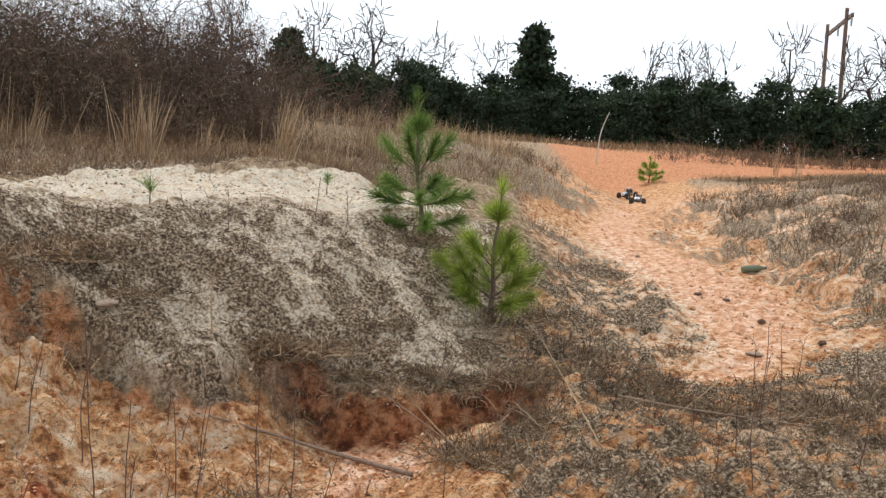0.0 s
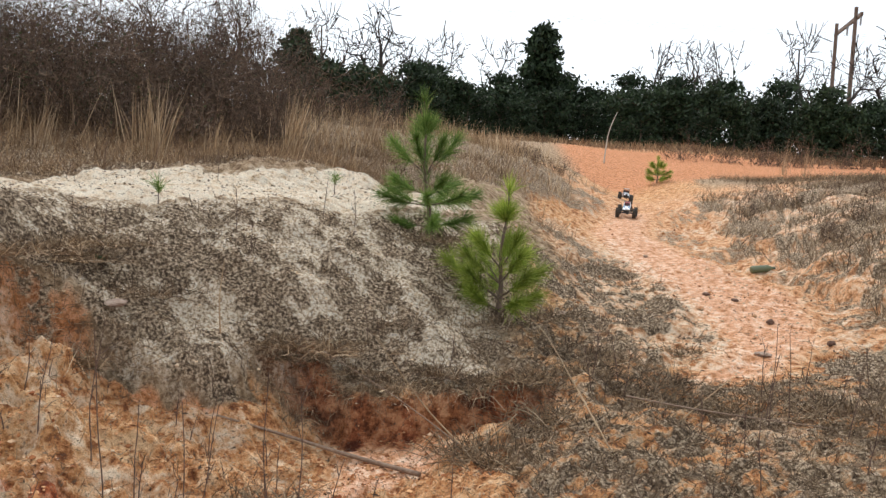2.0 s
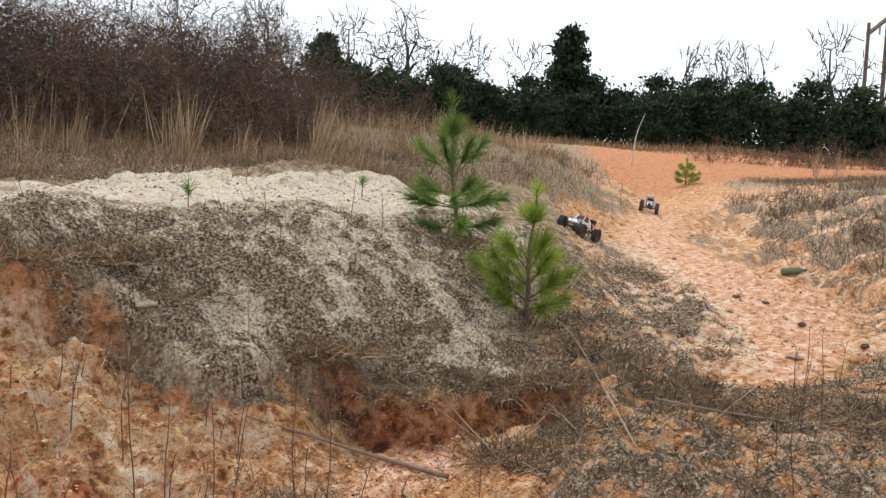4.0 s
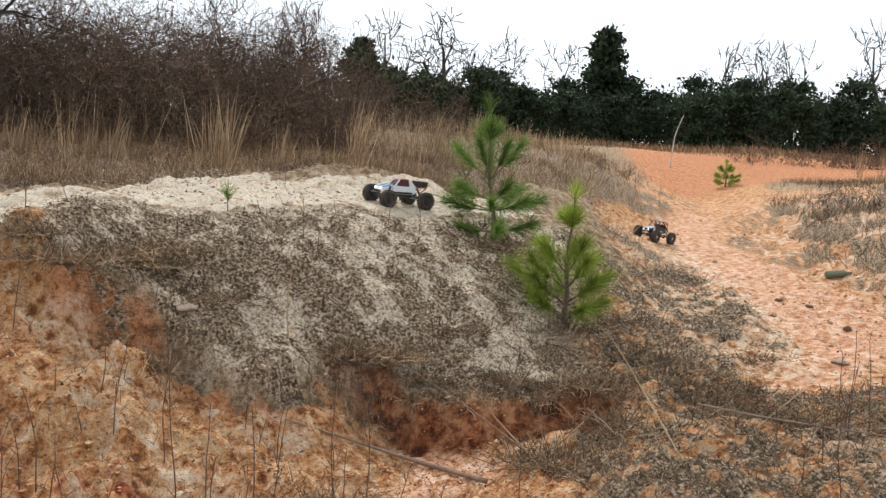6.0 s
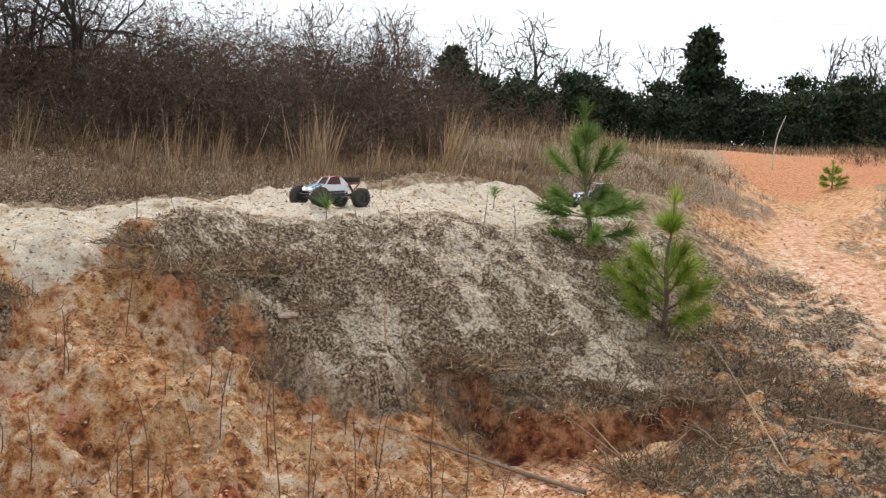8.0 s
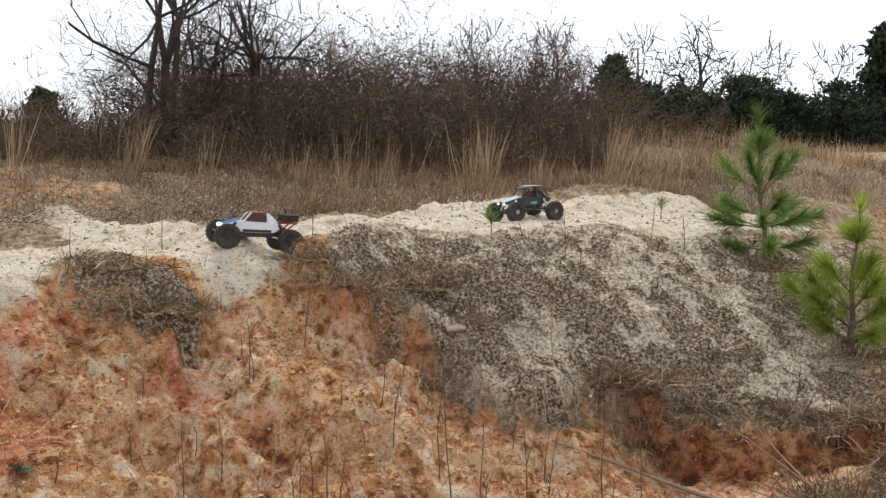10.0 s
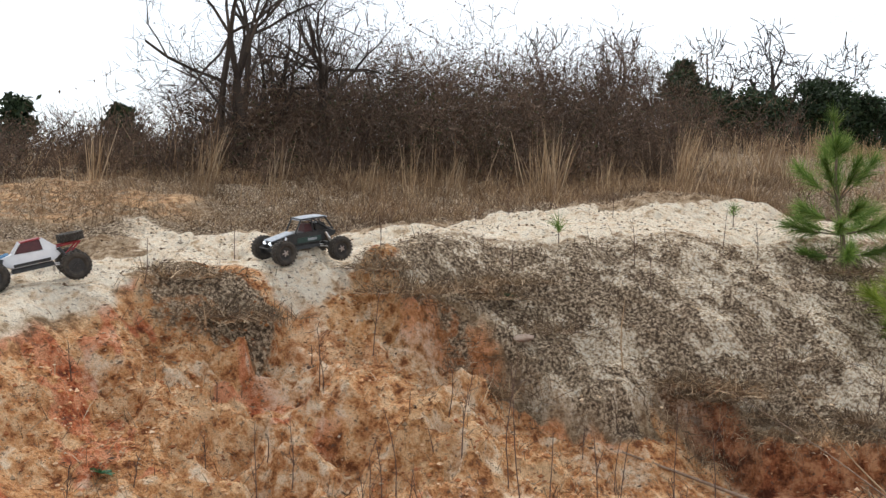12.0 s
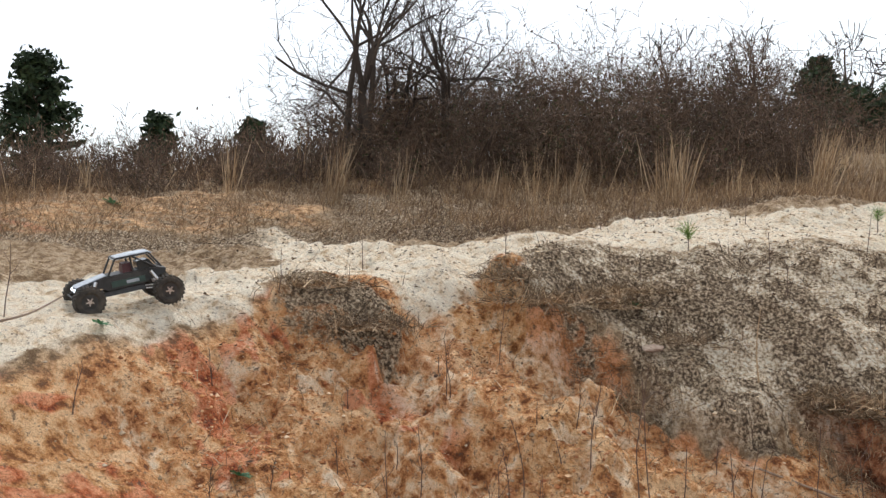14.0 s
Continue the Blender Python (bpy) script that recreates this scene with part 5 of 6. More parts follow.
lumps("mound_flakes", "curled pale crust flakes on the mound", 34000, -32, 14, 4.3, 8.4, 95, lambda x, y: (within(x, y, MOUND) > -0.05) * (1 - soil_kinds(x, y)[2]) * (0.15 + 1.2 * tuft(x, y, 2.1, 7)), 0.004, 0.013, M_SANDCRUMB, 0.3, 2)
lumps("clay_flakes", "flaking orange clay crust in the wash", 20000, -56, 4, 2.6, 4.7, 96, lambda x, y: np.clip(2 * soil_kinds(x, y)[1] - 0.8, 0, 1) * (soil_kinds(x, y)[0] < 0.2) * (0.1 + 1.1 * tuft(x, y, 2.3, 5)), 0.004, 0.014, M_CRUMB, 0.35, 2)


def fringe(name, label, line, count, length, seed):
    """Dry blades that hang over an edge."""
    r = np.random.RandomState(seed)
    k = r.randint(len(line) - 1, size=count)
    a, b, s = np.array(line)[k], np.array(line)[k + 1], r.rand(count)[:, None]
    p = a * (1 - s) + b * s + r.normal(size=(count, 2)) * 0.05
    z = height(p[:, 0], p[:, 1])
    way = np.stack([r.normal(size=count) * 0.5 - p[:, 0] * 0.12, -0.7 + r.normal(size=count) * 0.35, 0.25 + 0.3 * r.rand(count)], -1)
    v, f = blades(np.column_stack([p, z]), way, length * r.uniform(0.5, 1.1, count), 0.0038, r.uniform(0.5, 1.2, count), r)
    tagged(from_arrays(name, v, f, M_DRYGRASS), label, "grass", kind="stuff")


fringe("rim_fringe", "dry roots and grass hanging over the scour hole", [(-1.05, 4.62), (-0.6, 4.70), (-0.1, 4.68), (0.4, 4.70), (0.8, 4.75)], 1500, 0.15, 97)
fringe("brink_fringe", "dry grass hanging down the brink", [(-2.58, 4.25), (-2.42, 4.12), (-2.1, 4.1), (-1.85, 4.2), (-1.5, 4.3)], 800, 0.15, 98)


def leaf_litter():
    x, y, z, r = sown("leaf", 30000, -50, 32, 2.8, 8.0, 94, lambda x, y: 0.15 + 0.85 * soil_kinds(x, y)[2])
    n = len(x)
    v, f = leaves(np.stack([x, y, z + 0.008], -1), r.uniform(0.008, 0.022, n), r)
    v = v.reshape(-1, 4, 3)
    v[..., 2] = z[:, None] + 0.008 + 0.45 * (v[..., 2] - z[:, None] - 0.008)
    tagged(from_arrays("leaf_litter", v.reshape(-1, 3), f, M_DEADLEAF), "small dead leaves and bark bits strewn about", "litter", kind="stuff")


leaf_litter()


# ---- young pines ----
def pine_sapling(seed, tall, needle, light, whorls, lean, leader):
    """A young pine: whorls of (height, number, length in metres, rise in degrees), brushes of long needles on the outer shoots."""
    r = np.random.RandomState(seed)
    top = new("pine_sapling")
    foot, tip = np.zeros(3), np.array([lean, 0, tall - 0.5 * needle])
    pts = [foot + (tip - foot) * s + np.array([0.012 * math.sin(9 * s), 0.01 * math.cos(7 * s), 0]) for s in np.linspace(0, 1, 13)]
    pts[0][2] = -0.05
    v, f = pipe(pts, [0.016 * (1 - i / 13) + 0.0035 for i in range(13)], 7)
    trunk = from_arrays("trunk", v, f, M_BARK, top, True)
    green = M_NEEDLE_LIGHT if light else M_NEEDLE

    def brush(spots, ways, parent, each, spread):
        p = np.repeat(np.array(spots), each, 0)
        w = np.repeat(np.array(ways), each, 0)
        w = w / np.linalg.norm(w, axis=1)[:, None] + r.normal(size=w.shape) * spread
        vv, ff = blades(p, w, needle * r.uniform(0.6, 1.1, len(p)), 0.0027, r.uniform(0.0, 0.22, len(p)), r)
        from_arrays("needles", vv, ff, green, parent)["kind"] = "stuff"

    for h, number, length, rise in whorls:
        base = foot + (tip - foot) * h
        turn = r.uniform(0, 6.28)
        for i in range(number):
            w = turn + 6.283 * i / number + r.uniform(-0.25, 0.25)
            long = (length - 0.5 * needle) * r.uniform(0.75, 1.12)
            up = math.tan(radians(rise + r.uniform(-8, 8)))
            d = np.array([math.cos(w), math.sin(w), up])
            p, rows, spots, ways = base.copy(), [], [], []
            for k in range(8):
                d = d / np.linalg.norm(d) + np.array([0, 0, 0.07 if k > 3 else -0.03])
                d /= np.linalg.norm(d)
                q = p + d * long / 8
                rows.append((*p, *q, 0.006 - 0.0005 * k, 0))
                if k >= 3 or long < 0.15:
                    for u in (0.25, 0.6, 1.0):
                        spots.append(p + (q - p) * u)
                        ways.append(d)
                p = q
            spots += [p] * 3
            ways += [d] * 3
            vv, ff = pipe([q[:3] for q in rows] + [rows[-1][3:6]], [q[6] for q in rows] + [0.0018], 5)
            b = from_arrays("branch", vv, ff, M_BARK, top)
            brush(spots, ways, b, 23 if long > 0.15 else 12, 0.44)
    spots = [pts[k] + (pts[k + 1] - pts[k]) * u for k in range(12) for u in (0.0, 0.33, 0.67) if any(a <= (k + u) / 12 <= b for a, b in leader)]
    spots += [pts[12]] * 4
    brush(spots, [tip - foot] * len(spots), trunk, 18, 0.40)
    return top


def bearing(x, y):
    return math.degrees(math.atan2(x, y)), math.hypot(x, y)


BEARING_A, BEARING_B, BEARING_C = bearing(-0.174, 6.558), bearing(0.326, 5.721), bearing(4.946, 21.509)
stand(tagged(pine_sapling(101, 1.08, 0.165, False, [(0.07, 4, 0.36, 10), (0.22, 6, 0.50, 13), (0.30, 3, 0.36, 22), (0.45, 5, 0.46, 46), (0.74, 3, 0.17, 62)], -0.08,
                          [(0.36, 0.56), (0.72, 1.0)]), "deep green young pine on top of the mound", "pine tree"), *BEARING_A)
stand(tagged(pine_sapling(102, 0.90, 0.175, True, [(0.05, 4, 0.36, 24), (0.14, 5, 0.48, 30), (0.26, 4, 0.44, 42), (0.38, 3, 0.30, 56), (0.76, 3, 0.13, 62)], 0.03,
                          [(0.28, 0.48), (0.72, 0.82), (0.92, 1.0)]), "bright yellow-green young pine on the mound's slope", "pine tree"), *BEARING_B)
stand(tagged(pine_sapling(103, 0.62, 0.14, True, [(0.08, 6, 0.34, 10), (0.25, 6, 0.36, 25), (0.50, 5, 0.28, 45)], 0.0,
                          [(0.4, 1.0)]), "small olive-green pine at the clearing's edge", "pine tree"), *BEARING_C)


def seedling(seed, tall, needle):
    r = np.random.RandomState(seed)
    top = new("pine_seedling")
    v, f = tubes([(0, 0, -0.02, 0, 0, tall * 0.7, 0.004, 0.003)], 5)
    from_arrays("stem", v, f, M_BARK, top)
    n = 90
    root = np.stack([0 * r.rand(n), 0 * r.rand(n), tall * r.uniform(0.4, 0.75, n)], -1)
    way = np.stack([r.normal(size=n) * 0.7, r.normal(size=n) * 0.7, np.abs(r.normal(size=n)) * 0.6 + 0.25], -1)
    v, f = blades(root, way, needle * r.uniform(0.6, 1.1, n), 0.0028, 0.1, r)
    from_arrays("needles", v, f, M_NEEDLE, top)["kind"] = "stuff"
    return tagged(top, "tiny pine seedling growing in pale sand", "pine seedling", "pine seedlings")


for i, (x, y, tall, ln) in enumerate(((-1.804, 5.344, 0.16, 0.13), (-0.940, 6.916, 0.2, 0.10))):
    seedling(111 + i, tall, ln).matrix_basis = pose(x, y, ground(x, y))


# ---- small plants and things that lie about ----
def rosette(seed, size, count):
    r = np.random.RandomState(seed)
    v, f = [], []
    for i in range(count):
        w = 2.4 * i
        up = 0.25 + 0.5 * i / count
        d = np.array([math.cos(w), math.sin(w), up])
        s = np.array([-math.sin(w), math.cos(w), 0])
        ln = size * r.uniform(0.7, 1.1) * (1 - 0.4 * i / count)
        b = len(v)
        for q, wd in ((0.05, 0.10), (0.45, 0.34), (0.8, 0.26), (1.0, 0.04)):
            c = d * ln * q - np.array([0, 0, 0.25 * ln * q * q])
            v += [c - s * wd * ln / 2, c + s * wd * ln / 2 + np.array([0, 0, 0.004])]
        for q in range(3):
            f.append((b + 2 * q, b + 2 * q + 1, b + 2 * q + 3, b + 2 * q + 2))
    return from_arrays("leaf_rosette", np.array(v), f, M_GREEN)


for seed, (x, y), size, lab in ((121, (-1.868, 4.660), 0.062, "blue-green mullein rosette growing on the brink"), (122, (-3.285, 2.231), 0.06, "low green herb beside the track"),
                                (123, (-2.612, 2.364), 0.06, "low grey-green herb in the clay wash"), (124, (-7.635, 5.449), 0.16, "small dark green herb on the far hump")):
    o = tagged(rosette(seed, size, 13), lab, "herb")
    o.matrix_basis = pose(x, y, ground(x, y) + (0.07 if seed == 121 else 0.03), -20, 0, 0)


def weed(seed, tall, twigs, lean):
    r = np.random.RandomState(seed)
    top = new("dead_weed")
    p, d, rows, side = np.array([0, 0, -0.03]), np.array([lean, 0.0, 1.0]), [], []
    for i in range(8):
        d = d / np.linalg.norm(d) + r.normal(size=3) * 0.05
        q = p + d / np.linalg.norm(d) * tall / 8
        rows.append((*p, *q, 0.0030 - 0.0002 * i, 0.0028 - 0.0002 * i))
        if i > 1 and twigs:
            for _ in range(r.randint(0, twigs + 1)):
                e = d + r.normal(size=3) * 0.55
                grow(side, q, e / np.linalg.norm(e), tall * 0.16, 0.0016, 1, r, 0.5, 0.1, 2, 0.6, 0.15)
        p = q
    v, f = pipe([s[:3] for s in rows] + [rows[-1][3:6]], [s[6] for s in rows] + [rows[-1][7]], 5)
    from_arrays("stem", v, f, M_STEM, top)
    if side:
        v, f = tubes(side, 3)
        from_arrays("brush_top", v, f, M_STEM, top)["kind"] = "stuff"
    return tagged(top, "thin dark dead weed stalk standing in bare soil", "weed", "dead weed stalks")


WEEDS = [(-1.32, 3.24, 0.50, 1, 0), (-0.83, 2.78, 0.52, 0, 0.02), (-0.81, 2.58, 0.38, 1, 0.05), (-0.61, 2.73, 0.32, 1, 0.1), (-0.52, 3.16, 0.50, 1, 0.06), (-0.38, 3.08, 0.3, 0, 0),
         (0.05, 3.50, 0.2, 1, 0), (1.61, 4.31, 0.50, 0, 0.02), (1.61, 4.25, 0.40, 1, 0), (1.75, 4.36, 0.45, 1, -0.03), (1.24, 4.12, 0.2, 2, 0), (-1.52, 2.50, 0.42, 1, -0.02),
         (-1.14, 2.90, 0.62, 0, 0), (-1.01, 2.84, 0.5, 0, 0), (-0.85, 2.99, 0.55, 1, 0), (-1.89, 2.38, 0.40, 1, -0.05), (-1.69, 2.98, 0.42, 0, 0), (-3.34, 4.04, 0.25, 1, 0),
         (-3.15, 3.14, 0.25, 1, 0), (-3.73, 2.07, 0.35, 1, 0.15), (-1.87, 4.66, 0.2, 2, 0), (-1.18, 5.17, 0.22, 2, 0), (-0.70, 6.26, 0.30, 2, 0), (-1.92, 4.83, 0.22, 2, 0), (0.97, 5.41, 0.25, 2, 0),
         (-0.64, 3.24, 0.62, 0, -0.15), (-1.36, 2.70, 0.3, 1, 0.3), (-2.49, 4.26, 0.22, 1, 0.1), (-3.01, 1.91, 0.2, 1, 0)]
rng = np.random.RandomState(17)
for lo, hi, near, far, count in ((-52, -4, 2.9, 4.4, 34), (-30, 10, 4.8, 7.5, 22), (8, 30, 3.6, 5.4, 14)):
    for _ in range(count):
        x, y = at(rng.uniform(lo, hi), rng.uniform(near, far))
        if line_gap(np.array(x), np.array(y), TRACK_LINE) > 0.45:
            WEEDS.append((x, y, rng.uniform(0.1, 0.34), int(rng.randint(1, 3)), rng.uniform(-0.12, 0.12)))
for i, (x, y, tall, twigs, lean) in enumerate(WEEDS):
    weed(140 + i, tall, twigs, lean).matrix_basis = pose(x, y, ground(x, y))


def stalk(name, label, pts, thick, material):
    """A long thin thing along points given as x, y and height over the ground."""
    p = [np.array([x, y, ground(x, y) + h]) for x, y, h in pts]
    fine = []
    for i in range(len(p) - 1):
        a, b, c, d = p[max(i - 1, 0)], p[i], p[i + 1], p[min(i + 2, len(p) - 1)]
        for s in np.linspace(0, 1, 7)[:-1]:
            fine.append(0.5 * (2 * b + (c - a) * s + (2 * a - 5 * b + 4 * c - d) * s * s + (3 * b - a - 3 * c + d) * s ** 3))
    fine.append(p[-1])
    n = len(fine) - 1
    v, f = pipe(fine, [thick * (1 - 0.6 * i / n) for i in range(n + 1)], 6)
    return tagged(from_arrays(name, v, f, material, None, True), label, name.split("_")[-1])


stalk("fallen_stick", "long brown dead stick lying across the scour hole", [(-0.09, 4.05, 0.02), (-0.45, 4.28, 0.03), (-0.78, 4.34, 0.03), (-1.10, 4.21, 0.03)], 0.013, M_STICK)
stalk("dead_stick", "grey twig lying on the terrace", [(0.93, 4.40, 0.05), (1.27, 4.21, 0.07), (1.76, 3.92, 0.06)], 0.006, M_STICK)
stalk("dead_stick", "brown twig lying beside the track", [(-3.537, 1.944, 0.02), (-3.534, 2.089, 0.03), (-3.827, 2.484, 0.05)], 0.006, M_STICK)
for name, label, thick, material, *pts in (
        ("bent_straw", "long pale bent straw leaning over the hole", 0.0045, M_STRAW, (0.095, 3.999, 0.309), (-0.095, 4.199, 0.444), (-0.346, 4.286, 0.744)),
        ("bent_straw", "long brown bent straw leaning over the hole", 0.0035, M_STICK, (0.084, 3.999, 0.314), (-0.220, 4.194, 0.466), (-0.610, 4.358, 0.646)),
        ("bent_straw", "long pale arching straw beside the young pine", 0.0045, M_STRAW, (0.755, 3.826, 0.378), (0.658, 4.350, 0.547), (0.551, 4.869, 0.714), (0.443, 5.382, 0.771)),
        ("bent_straw", "pale straw lying on the terrace edge", 0.0045, M_STRAW, (1.013, 3.973, 0.392), (1.260, 4.320, 0.466), (1.587, 4.742, 0.555)),
        ("bent_straw", "pale broken straw standing on the brink", 0.0045, M_STRAW, (-1.161, 4.451, 0.693), (-1.172, 4.448, 0.869), (-1.154, 4.453, 1.067)),
        ("dead_stick", "grey twig leaning in dead grass", 0.006, M_STRAW, (0.113, 3.998, 0.272), (0.250, 4.092, 0.339), (0.360, 4.185, 0.422))):
    stalk(name, label, [(x, y, z - ground(x, y)) for x, y, z in pts], thick, material)
stalk("pale_sapling", "thin whitish dead sapling leaning at the clearing", [(4.99, 29.58, 0.0), (5.08, 29.57, 1.0), (5.32, 29.52, 1.75)], 0.026, M_PALEWOOD)


def dead_clump(seed, count, tall, wide):
    r = np.random.RandomState(seed)
    root = np.stack([r.normal(size=count) * wide, r.normal(size=count) * wide * 0.8, np.full(count, 0.0)], -1)
    way = np.stack([r.normal(size=count), r.normal(size=count), np.abs(r.normal(size=count)) * 0.8 + 0.15], -1)
    v, f = blades(root, way, tall * r.uniform(0.4, 1.0, count), 0.0045, r.uniform(0.1, 0.4, count), r)
    top = new("dead_grass_tuft")
    from_arrays("matted_grass", v, f, M_DRYGRASS, top)["kind"] = "stuff"
    return tagged(top, "matted tuft of grey-brown dead grass", "grass tuft", "dead grass tufts")


TUFTS = [(0.17, 4.00, 0.26, 0.12), (0.29, 3.89, 0.24, 0.10), (1.26, 4.94, 0.16, 0.10), (1.63, 5.78, 0.16, 0.13), (0.91, 5.12, 0.16, 0.12), (-0.70, 4.80, 0.2, 0.15), (-0.68, 3.43, 0.2, 0.12),
         (1.53, 4.76, 0.18, 0.14), (1.62, 4.52, 0.2, 0.14), (1.95, 4.60, 0.2, 0.16), (2.06, 4.34, 0.22, 0.16), (0.59, 4.26, 0.2, 0.14), (0.24, 5.59, 0.2, 0.14), (-0.16, 6.50, 0.16, 0.16),
         (-2.40, 4.13, 0.14, 0.10), (-2.01, 4.60, 0.2, 0.14), (-2.11, 4.23, 0.18, 0.16), (-2.25, 4.05, 0.18, 0.12), (-1.84, 4.19, 0.2, 0.14), (-3.08, 3.35, 0.14, 0.12), (-2.80, 3.45, 0.16, 0.12),
         (-2.90, 3.31, 0.16, 0.12), (-1.63, 4.64, 0.18, 0.14), (-1.90, 3.10, 0.12, 0.08), (-2.02, 4.68, 0.18, 0.14), (-0.32, 5.19, 0.14, 0.14), (0.64, 5.97, 0.14, 0.16), (1.03, 4.59, 0.2, 0.13)]
TUFTS += [(x, 4.77 + 0.05 * math.sin(9 * x), 0.13 + 0.03 * math.sin(5 * x), 0.08) for x in (-0.95, -0.8, -0.66, -0.5, -0.36, -0.2, -0.02, 0.14, 0.3, 0.46, 0.6, 0.75)]
for i, (x, y, tall, wide) in enumerate(TUFTS):
    dead_clump(180 + i, 420, tall, wide).matrix_basis = pose(x, y, ground(x, y) - 0.01)


def lump(name, label, x, y, size, material, seed, flat=0.7):
    bm = bmesh.new()
    bmesh.ops.create_icosphere(bm, subdivisions=3, radius=1)
    for v in bm.verts:
        k = 1 + 0.35 * noise.noise(v.co * 1.6 + Vector((seed, 0, 0))) + 0.18 * noise.noise(v.co * 4 + Vector((0, seed, 0)))
        v.co = Vector((v.co.x * k * size, v.co.y * k * size * 0.8, v.co.z * k * size * flat))
    o = part(name, bm, material)
    o.matrix_basis = pose(x, y, ground(x, y) + size * flat * 0.35, 0, 0, seed * 40)
    return tagged(o, label, name.split("_")[-1])


lump("clay_clod", "dark wet clay clod lying in the gully", 2.417, 6.516, 0.032, M_CLOD, 1)
lump("small_stone", "small brown stone on the slope", 0.828, 6.266, 0.03, M_STONE, 2, 0.6)
lump("small_stone", "small grey stone at the gully's edge", 2.159, 9.682, 0.03, M_STONE, 3)
lump("flat_stone", "flat greyish stone in the gully bed", 2.049, 5.608, 0.05, M_STONE, 4, 0.3)
lump("clay_clod", "dark clay clod at the terrace edge", 2.578, 5.825, 0.03, M_CLOD, 5)
lump("small_stone", "small dark stone in the clay bowl", -2.454, 3.503, 0.012, M_CLOD, 6)
lump("flat_stone", "flat pale stone set in the mound's face", -1.684, 4.399, 0.07, M_STONE, 7, 0.25)
lump("clay_clod", "brown clod of earth on the gully bank", 2.166, 7.337, 0.035, M_CLOD, 8, 0.4)
lump("clay_clod", "brown clod of earth on the gully bank", 2.354, 7.174, 0.035, M_CLOD, 9, 0.4)


def bottle(x, y):
    prof = [(0.0, 0.0), (0.034, 0.0), (0.044, 0.012), (0.044, 0.15), (0.041, 0.17), (0.044, 0.19), (0.040, 0.22), (0.016, 0.275), (0.014, 0.295), (0.0, 0.296)]
    bm = bmesh.new()
    n = 20
    rings = [[bm.verts.new((z, r * math.cos(6.2832 * k / n), r * math.sin(6.2832 * k / n))) for k in range(n)] for r, z in prof]
    for a, b in zip(rings[:-1], rings[1:]):
        for k in range(n):
            bm.faces.new((a[k], a[(k + 1) % n], b[(k + 1) % n], b[k]))
    bmesh.ops.remove_doubles(bm, verts=bm.verts[:], dist=0.0005)
    bmesh.ops.recalc_face_normals(bm, faces=bm.faces[:])
    o = part("plastic_bottle", bm, M_BOTTLE)
    o.data.shade_smooth()
    o.matrix_basis = pose(x, y, ground(x, y) + 0.045, 0, -6, 8)
    bm = bmesh.new()
    bmesh.ops.create_cone(bm, cap_ends=True, segments=16, radius1=0.017, radius2=0.017, depth=0.02, matrix=Matrix.Translation((0.30, 0, 0)) @ Matrix.Rotation(math.pi / 2, 4, "Y"))
    part("cap", bm, M_OLIVE, o)
    o.scale = (0.8, 0.8, 0.8)
    return tagged(o, "dusty green bottle lying in the gully", "bottle")


bottle(2.917, 8.483)


# ---- cables of the power line ----
def cable(a, b, sag):
    v, f = pipe([np.array(a) * (1 - k) + np.array(b) * k - np.array([0, 0, 4 * sag * k * (1 - k)]) for k in np.linspace(0, 1, 17)], [0.006] * 17, 4)
    return tagged(from_arrays("power_cable", v, f, M_WIRE), "thin grey overhead power cable", "cable", "power cables")


for off in (-2.3, 0.0, 2.3):
    px, py = at(23.2, 95)
    pz = ground(px, py) + 14.6
    cx, cy = px + off * math.cos(radians(-25)), py + off * math.sin(radians(-25))
    cable((cx, cy, pz), (cx - 62, cy + 12, pz + 4.2), 0.5)
    cable((cx, cy, pz), (cx + 70, cy - 12, pz + 1.0), 1.0)



# ---- what moves: the crawlers drive over the land on turning wheels ----
WHITE_PATH = [
        (0, 3.74, 17.1), (0.4, 3.66, 16.81), (0.8, 3.42, 15.63), (1, 3.31, 15.04), (1.4, 3.07, 14.27), (1.8, 2.64, 13.14),
        (2.2, 2.46, 12.46), (2.5, 2.4, 11.96), (2.8, 2.18, 10.99), (3, 2.04, 10.71), (3.2, 1.87, 10.43), (4.2, 0.79, 8.67),
        (5.3, -0.43, 7.19), (5.7, -0.69, 6.88), (6.1, -0.99, 6.59), (6.5, -1.27, 6.39), (6.9, -1.52, 6.26), (7.5, -1.68, 6.08),
        (7.8, -1.8, 5.96), (8.1, -1.97, 5.65), (8.7, -2.28, 5.10), (9.2, -2.55, 4.57), (11.3, -3.21, 3.56), (11.7, -3.38, 3.18),
        (12.1, -3.61, 2.78), (12.5, -3.74, 2.44), (12.9, -3.84, 2.23), (14, -4.06, 1.49)]
BLACK_PATH = [
        (0, 4.15, 20.07), (0.8, 3.82, 19.63), (1.6, 3.6, 18.66), (2.2, 3.43, 17.47), (2.8, 3.16, 16.09), (3.2, 2.88, 14.93),
        (5.3, 2.07, 11.22), (5.7, 1.78, 10.56), (6.1, 1.54, 10.25), (6.5, 1.39, 10.02), (6.9, 1.08, 9.55), (7.3, 0.62, 8.9),
        (8.4, -0.62, 7.6), (8.7, -0.96, 7.26), (9.2, -1.3, 6.8), (11.3, -2.505, 4.695), (11.9, -2.84, 4.15), (12.3, -2.965, 3.865),
        (12.6, -3.03, 3.77), (12.9, -3.15, 3.58), (13.2, -3.28, 3.32), (13.5, -3.39, 3.03), (14, -3.54, 2.55)]


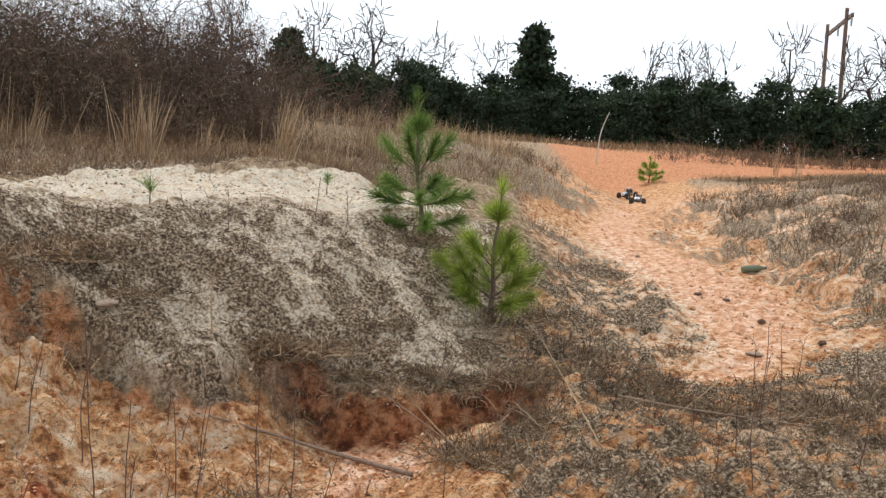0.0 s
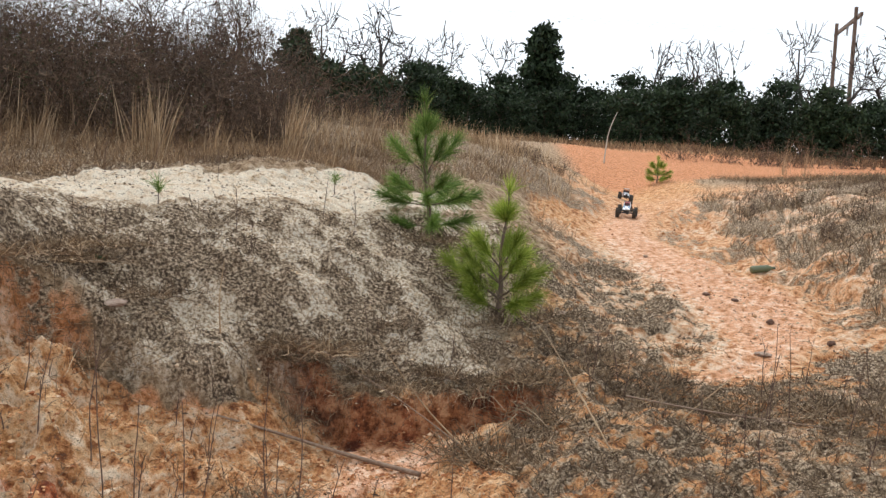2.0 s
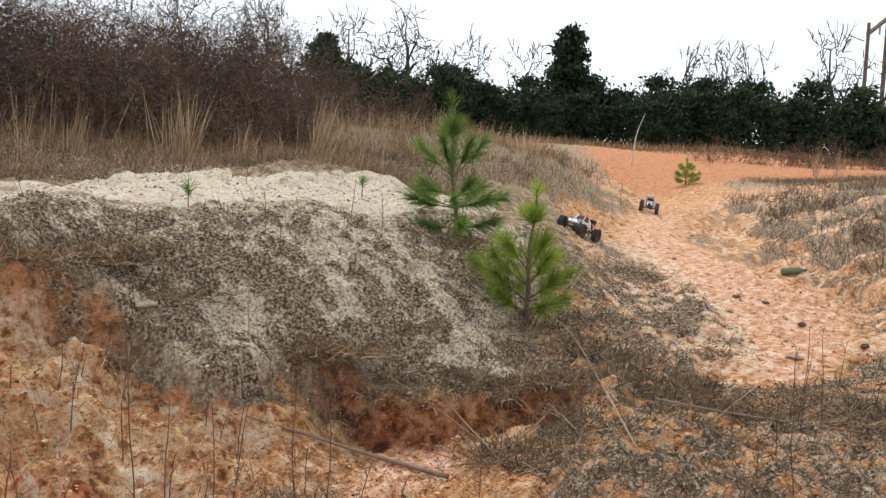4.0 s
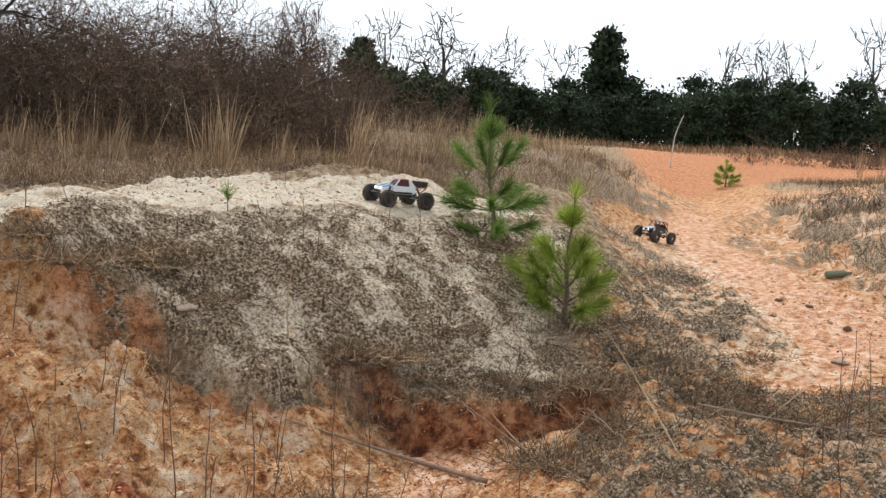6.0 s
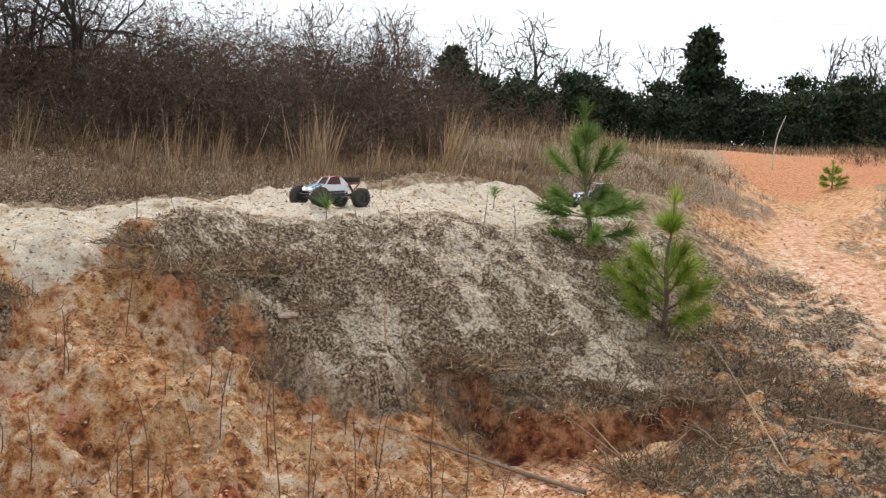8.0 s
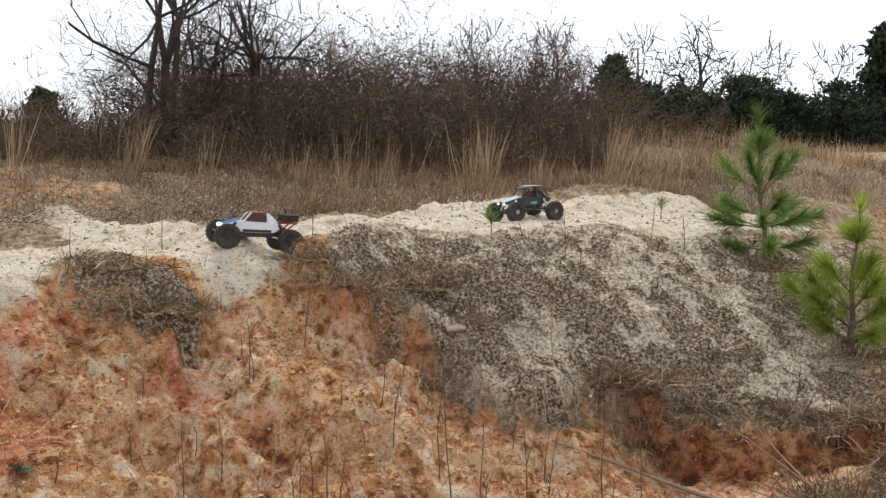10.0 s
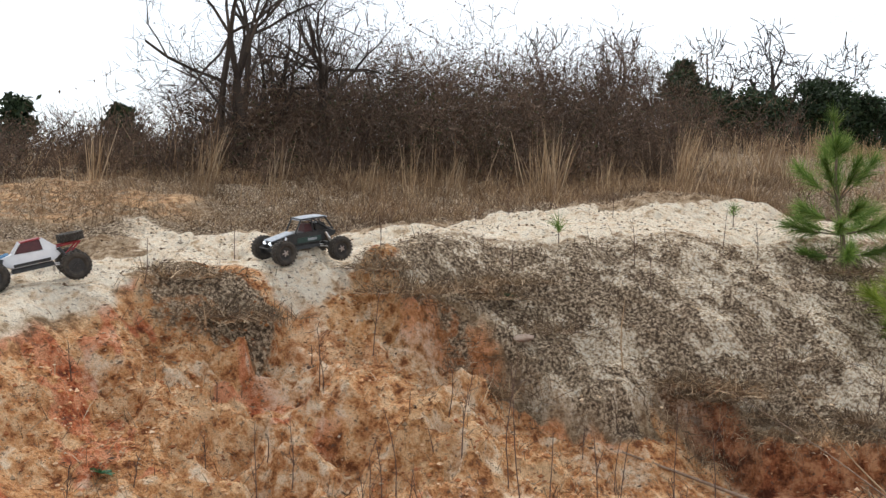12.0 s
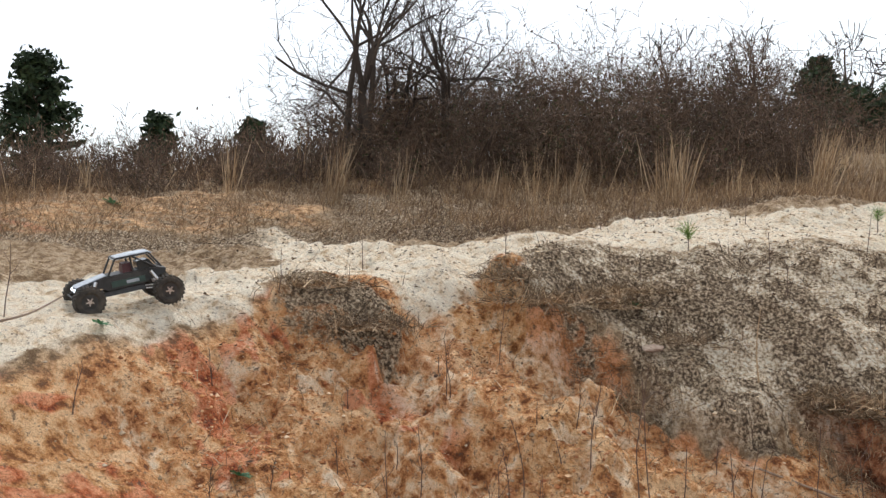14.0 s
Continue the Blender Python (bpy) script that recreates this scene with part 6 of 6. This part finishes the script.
def spot(path, t):
    """The place on a path at t, gliding from row to row."""
    a = np.array(path)
    i = int(np.clip(np.searchsorted(a[:, 0], t) - 1, 0, len(a) - 2))
    h = a[i + 1, 0] - a[i, 0]
    s = (t - a[i, 0]) / h

    def slope(k):
        lo, hi = max(k - 1, 0), min(k + 1, len(a) - 1)
        return (a[hi, 1:] - a[lo, 1:]) / (a[hi, 0] - a[lo, 0])

    if s < 0 or s > 1:
        k = 0 if s < 0 else len(a) - 1
        return a[k, 1:] + slope(k) * (t - a[k, 0])
    return ((1 + 2 * s) * (1 - s) ** 2 * a[i, 1:] + s * (1 - s) ** 2 * h * slope(i)
            + s * s * (3 - 2 * s) * a[i + 1, 1:] + s * s * (s - 1) * h * slope(i + 1))


def drive(thing, wheels, path, turns, tips):
    times = [k / 15 for k in range(211)]
    pts = np.array([spot(path, t) for t in times])
    heads = []
    for k, t in enumerate(times):
        gap = 0.2
        while True:
            d = spot(path, t + gap) - spot(path, t - gap)
            if np.hypot(*d) > 0.22 or gap > 1.6:
                break
            gap += 0.1
        heads.append(math.atan2(d[1], d[0]) + radians(np.interp(t, *turns)))
    heads = np.unwrap(heads)
    heads = np.convolve(np.pad(heads, 3, "edge"), np.ones(7) / 7, "valid")
    corners = [(SIZE * a, SIZE * b) for a, b in ((0.185, -0.125), (0.185, 0.125), (-0.185, -0.125), (-0.185, 0.125))]
    rows, rolled, sprung = [], [0.0], [[] for _ in wheels]
    slopes = []
    for k, t in enumerate(times):
        (x, y), w = pts[k], heads[k]
        f, l = np.array([math.cos(w), math.sin(w)]), np.array([-math.sin(w), math.cos(w)])
        z = [float(height(*(np.array([x, y]) + f * a + l * b))[0]) for a, b in corners]
        slopes.append((((z[0] + z[1]) - (z[2] + z[3])) / (0.74 * SIZE), ((z[1] + z[3]) - (z[0] + z[2])) / (0.50 * SIZE), *z))
    slopes = np.array(slopes)
    calm = np.stack([np.convolve(np.pad(c, 2, "edge"), np.ones(5) / 5, "valid") for c in slopes.T], -1)
    for k, t in enumerate(times):
        (x, y), w = pts[k], heads[k]
        fore, side, *z = calm[k]
        f, l = np.array([math.cos(w), math.sin(w)]), np.array([-math.sin(w), math.cos(w)])
        side, fore = 0.45 * side, 0.9 * fore + math.tan(radians(np.interp(t, *tips)))
        ax = Vector((f[0], f[1], fore)).normalized()
        up = ax.cross(Vector((l[0], l[1], side))).normalized()
        ay = up.cross(ax)
        m = Matrix((ax, ay, up)).transposed().to_4x4()
        base = sum(z) / 4 + 0.002
        m.translation = (x, y, base)
        rows.append((t, m))
        for s, (a, b), zz in zip(sprung, corners, z):
            s.append(max(-0.014, min(0.014, zz - base - fore * a - side * b)))
        if k:
            rolled.append(rolled[-1] + float(np.dot(pts[k] - pts[k - 1], f)) / (0.070 * SIZE))
    walk(thing, rows)
    for w, lift in zip(wheels, sprung):
        home = Matrix.Translation(w.location)
        walk(w, [(t, Matrix.Translation((0, 0, u)) @ home @ Matrix.Rotation(a, 4, "Y")) for t, a, u in zip(times, rolled, lift)])


def motions():
    drive(*WHITE, WHITE_PATH, ((0, 6, 6.5, 7.5, 8.5, 9.5, 11, 14), (0, 0, 8, 2, -9, -8, -8, -8)), ((0, 7, 8, 8.5, 8.9, 9.3, 10, 11, 12, 14), (0, 0, -3, -1, -8, -9, -5, -10, -10, -8)))
    drive(*BLACK, BLACK_PATH, ((0, 5, 8, 11.3, 12.5, 13.5, 14), (0, 0, -8, -4, 2, -4, -8)), ((0, 10.8, 11.5, 12, 12.5, 13, 13.4, 14), (0, 0, 4, -6, -8, -1, -10, -9)))


motions()
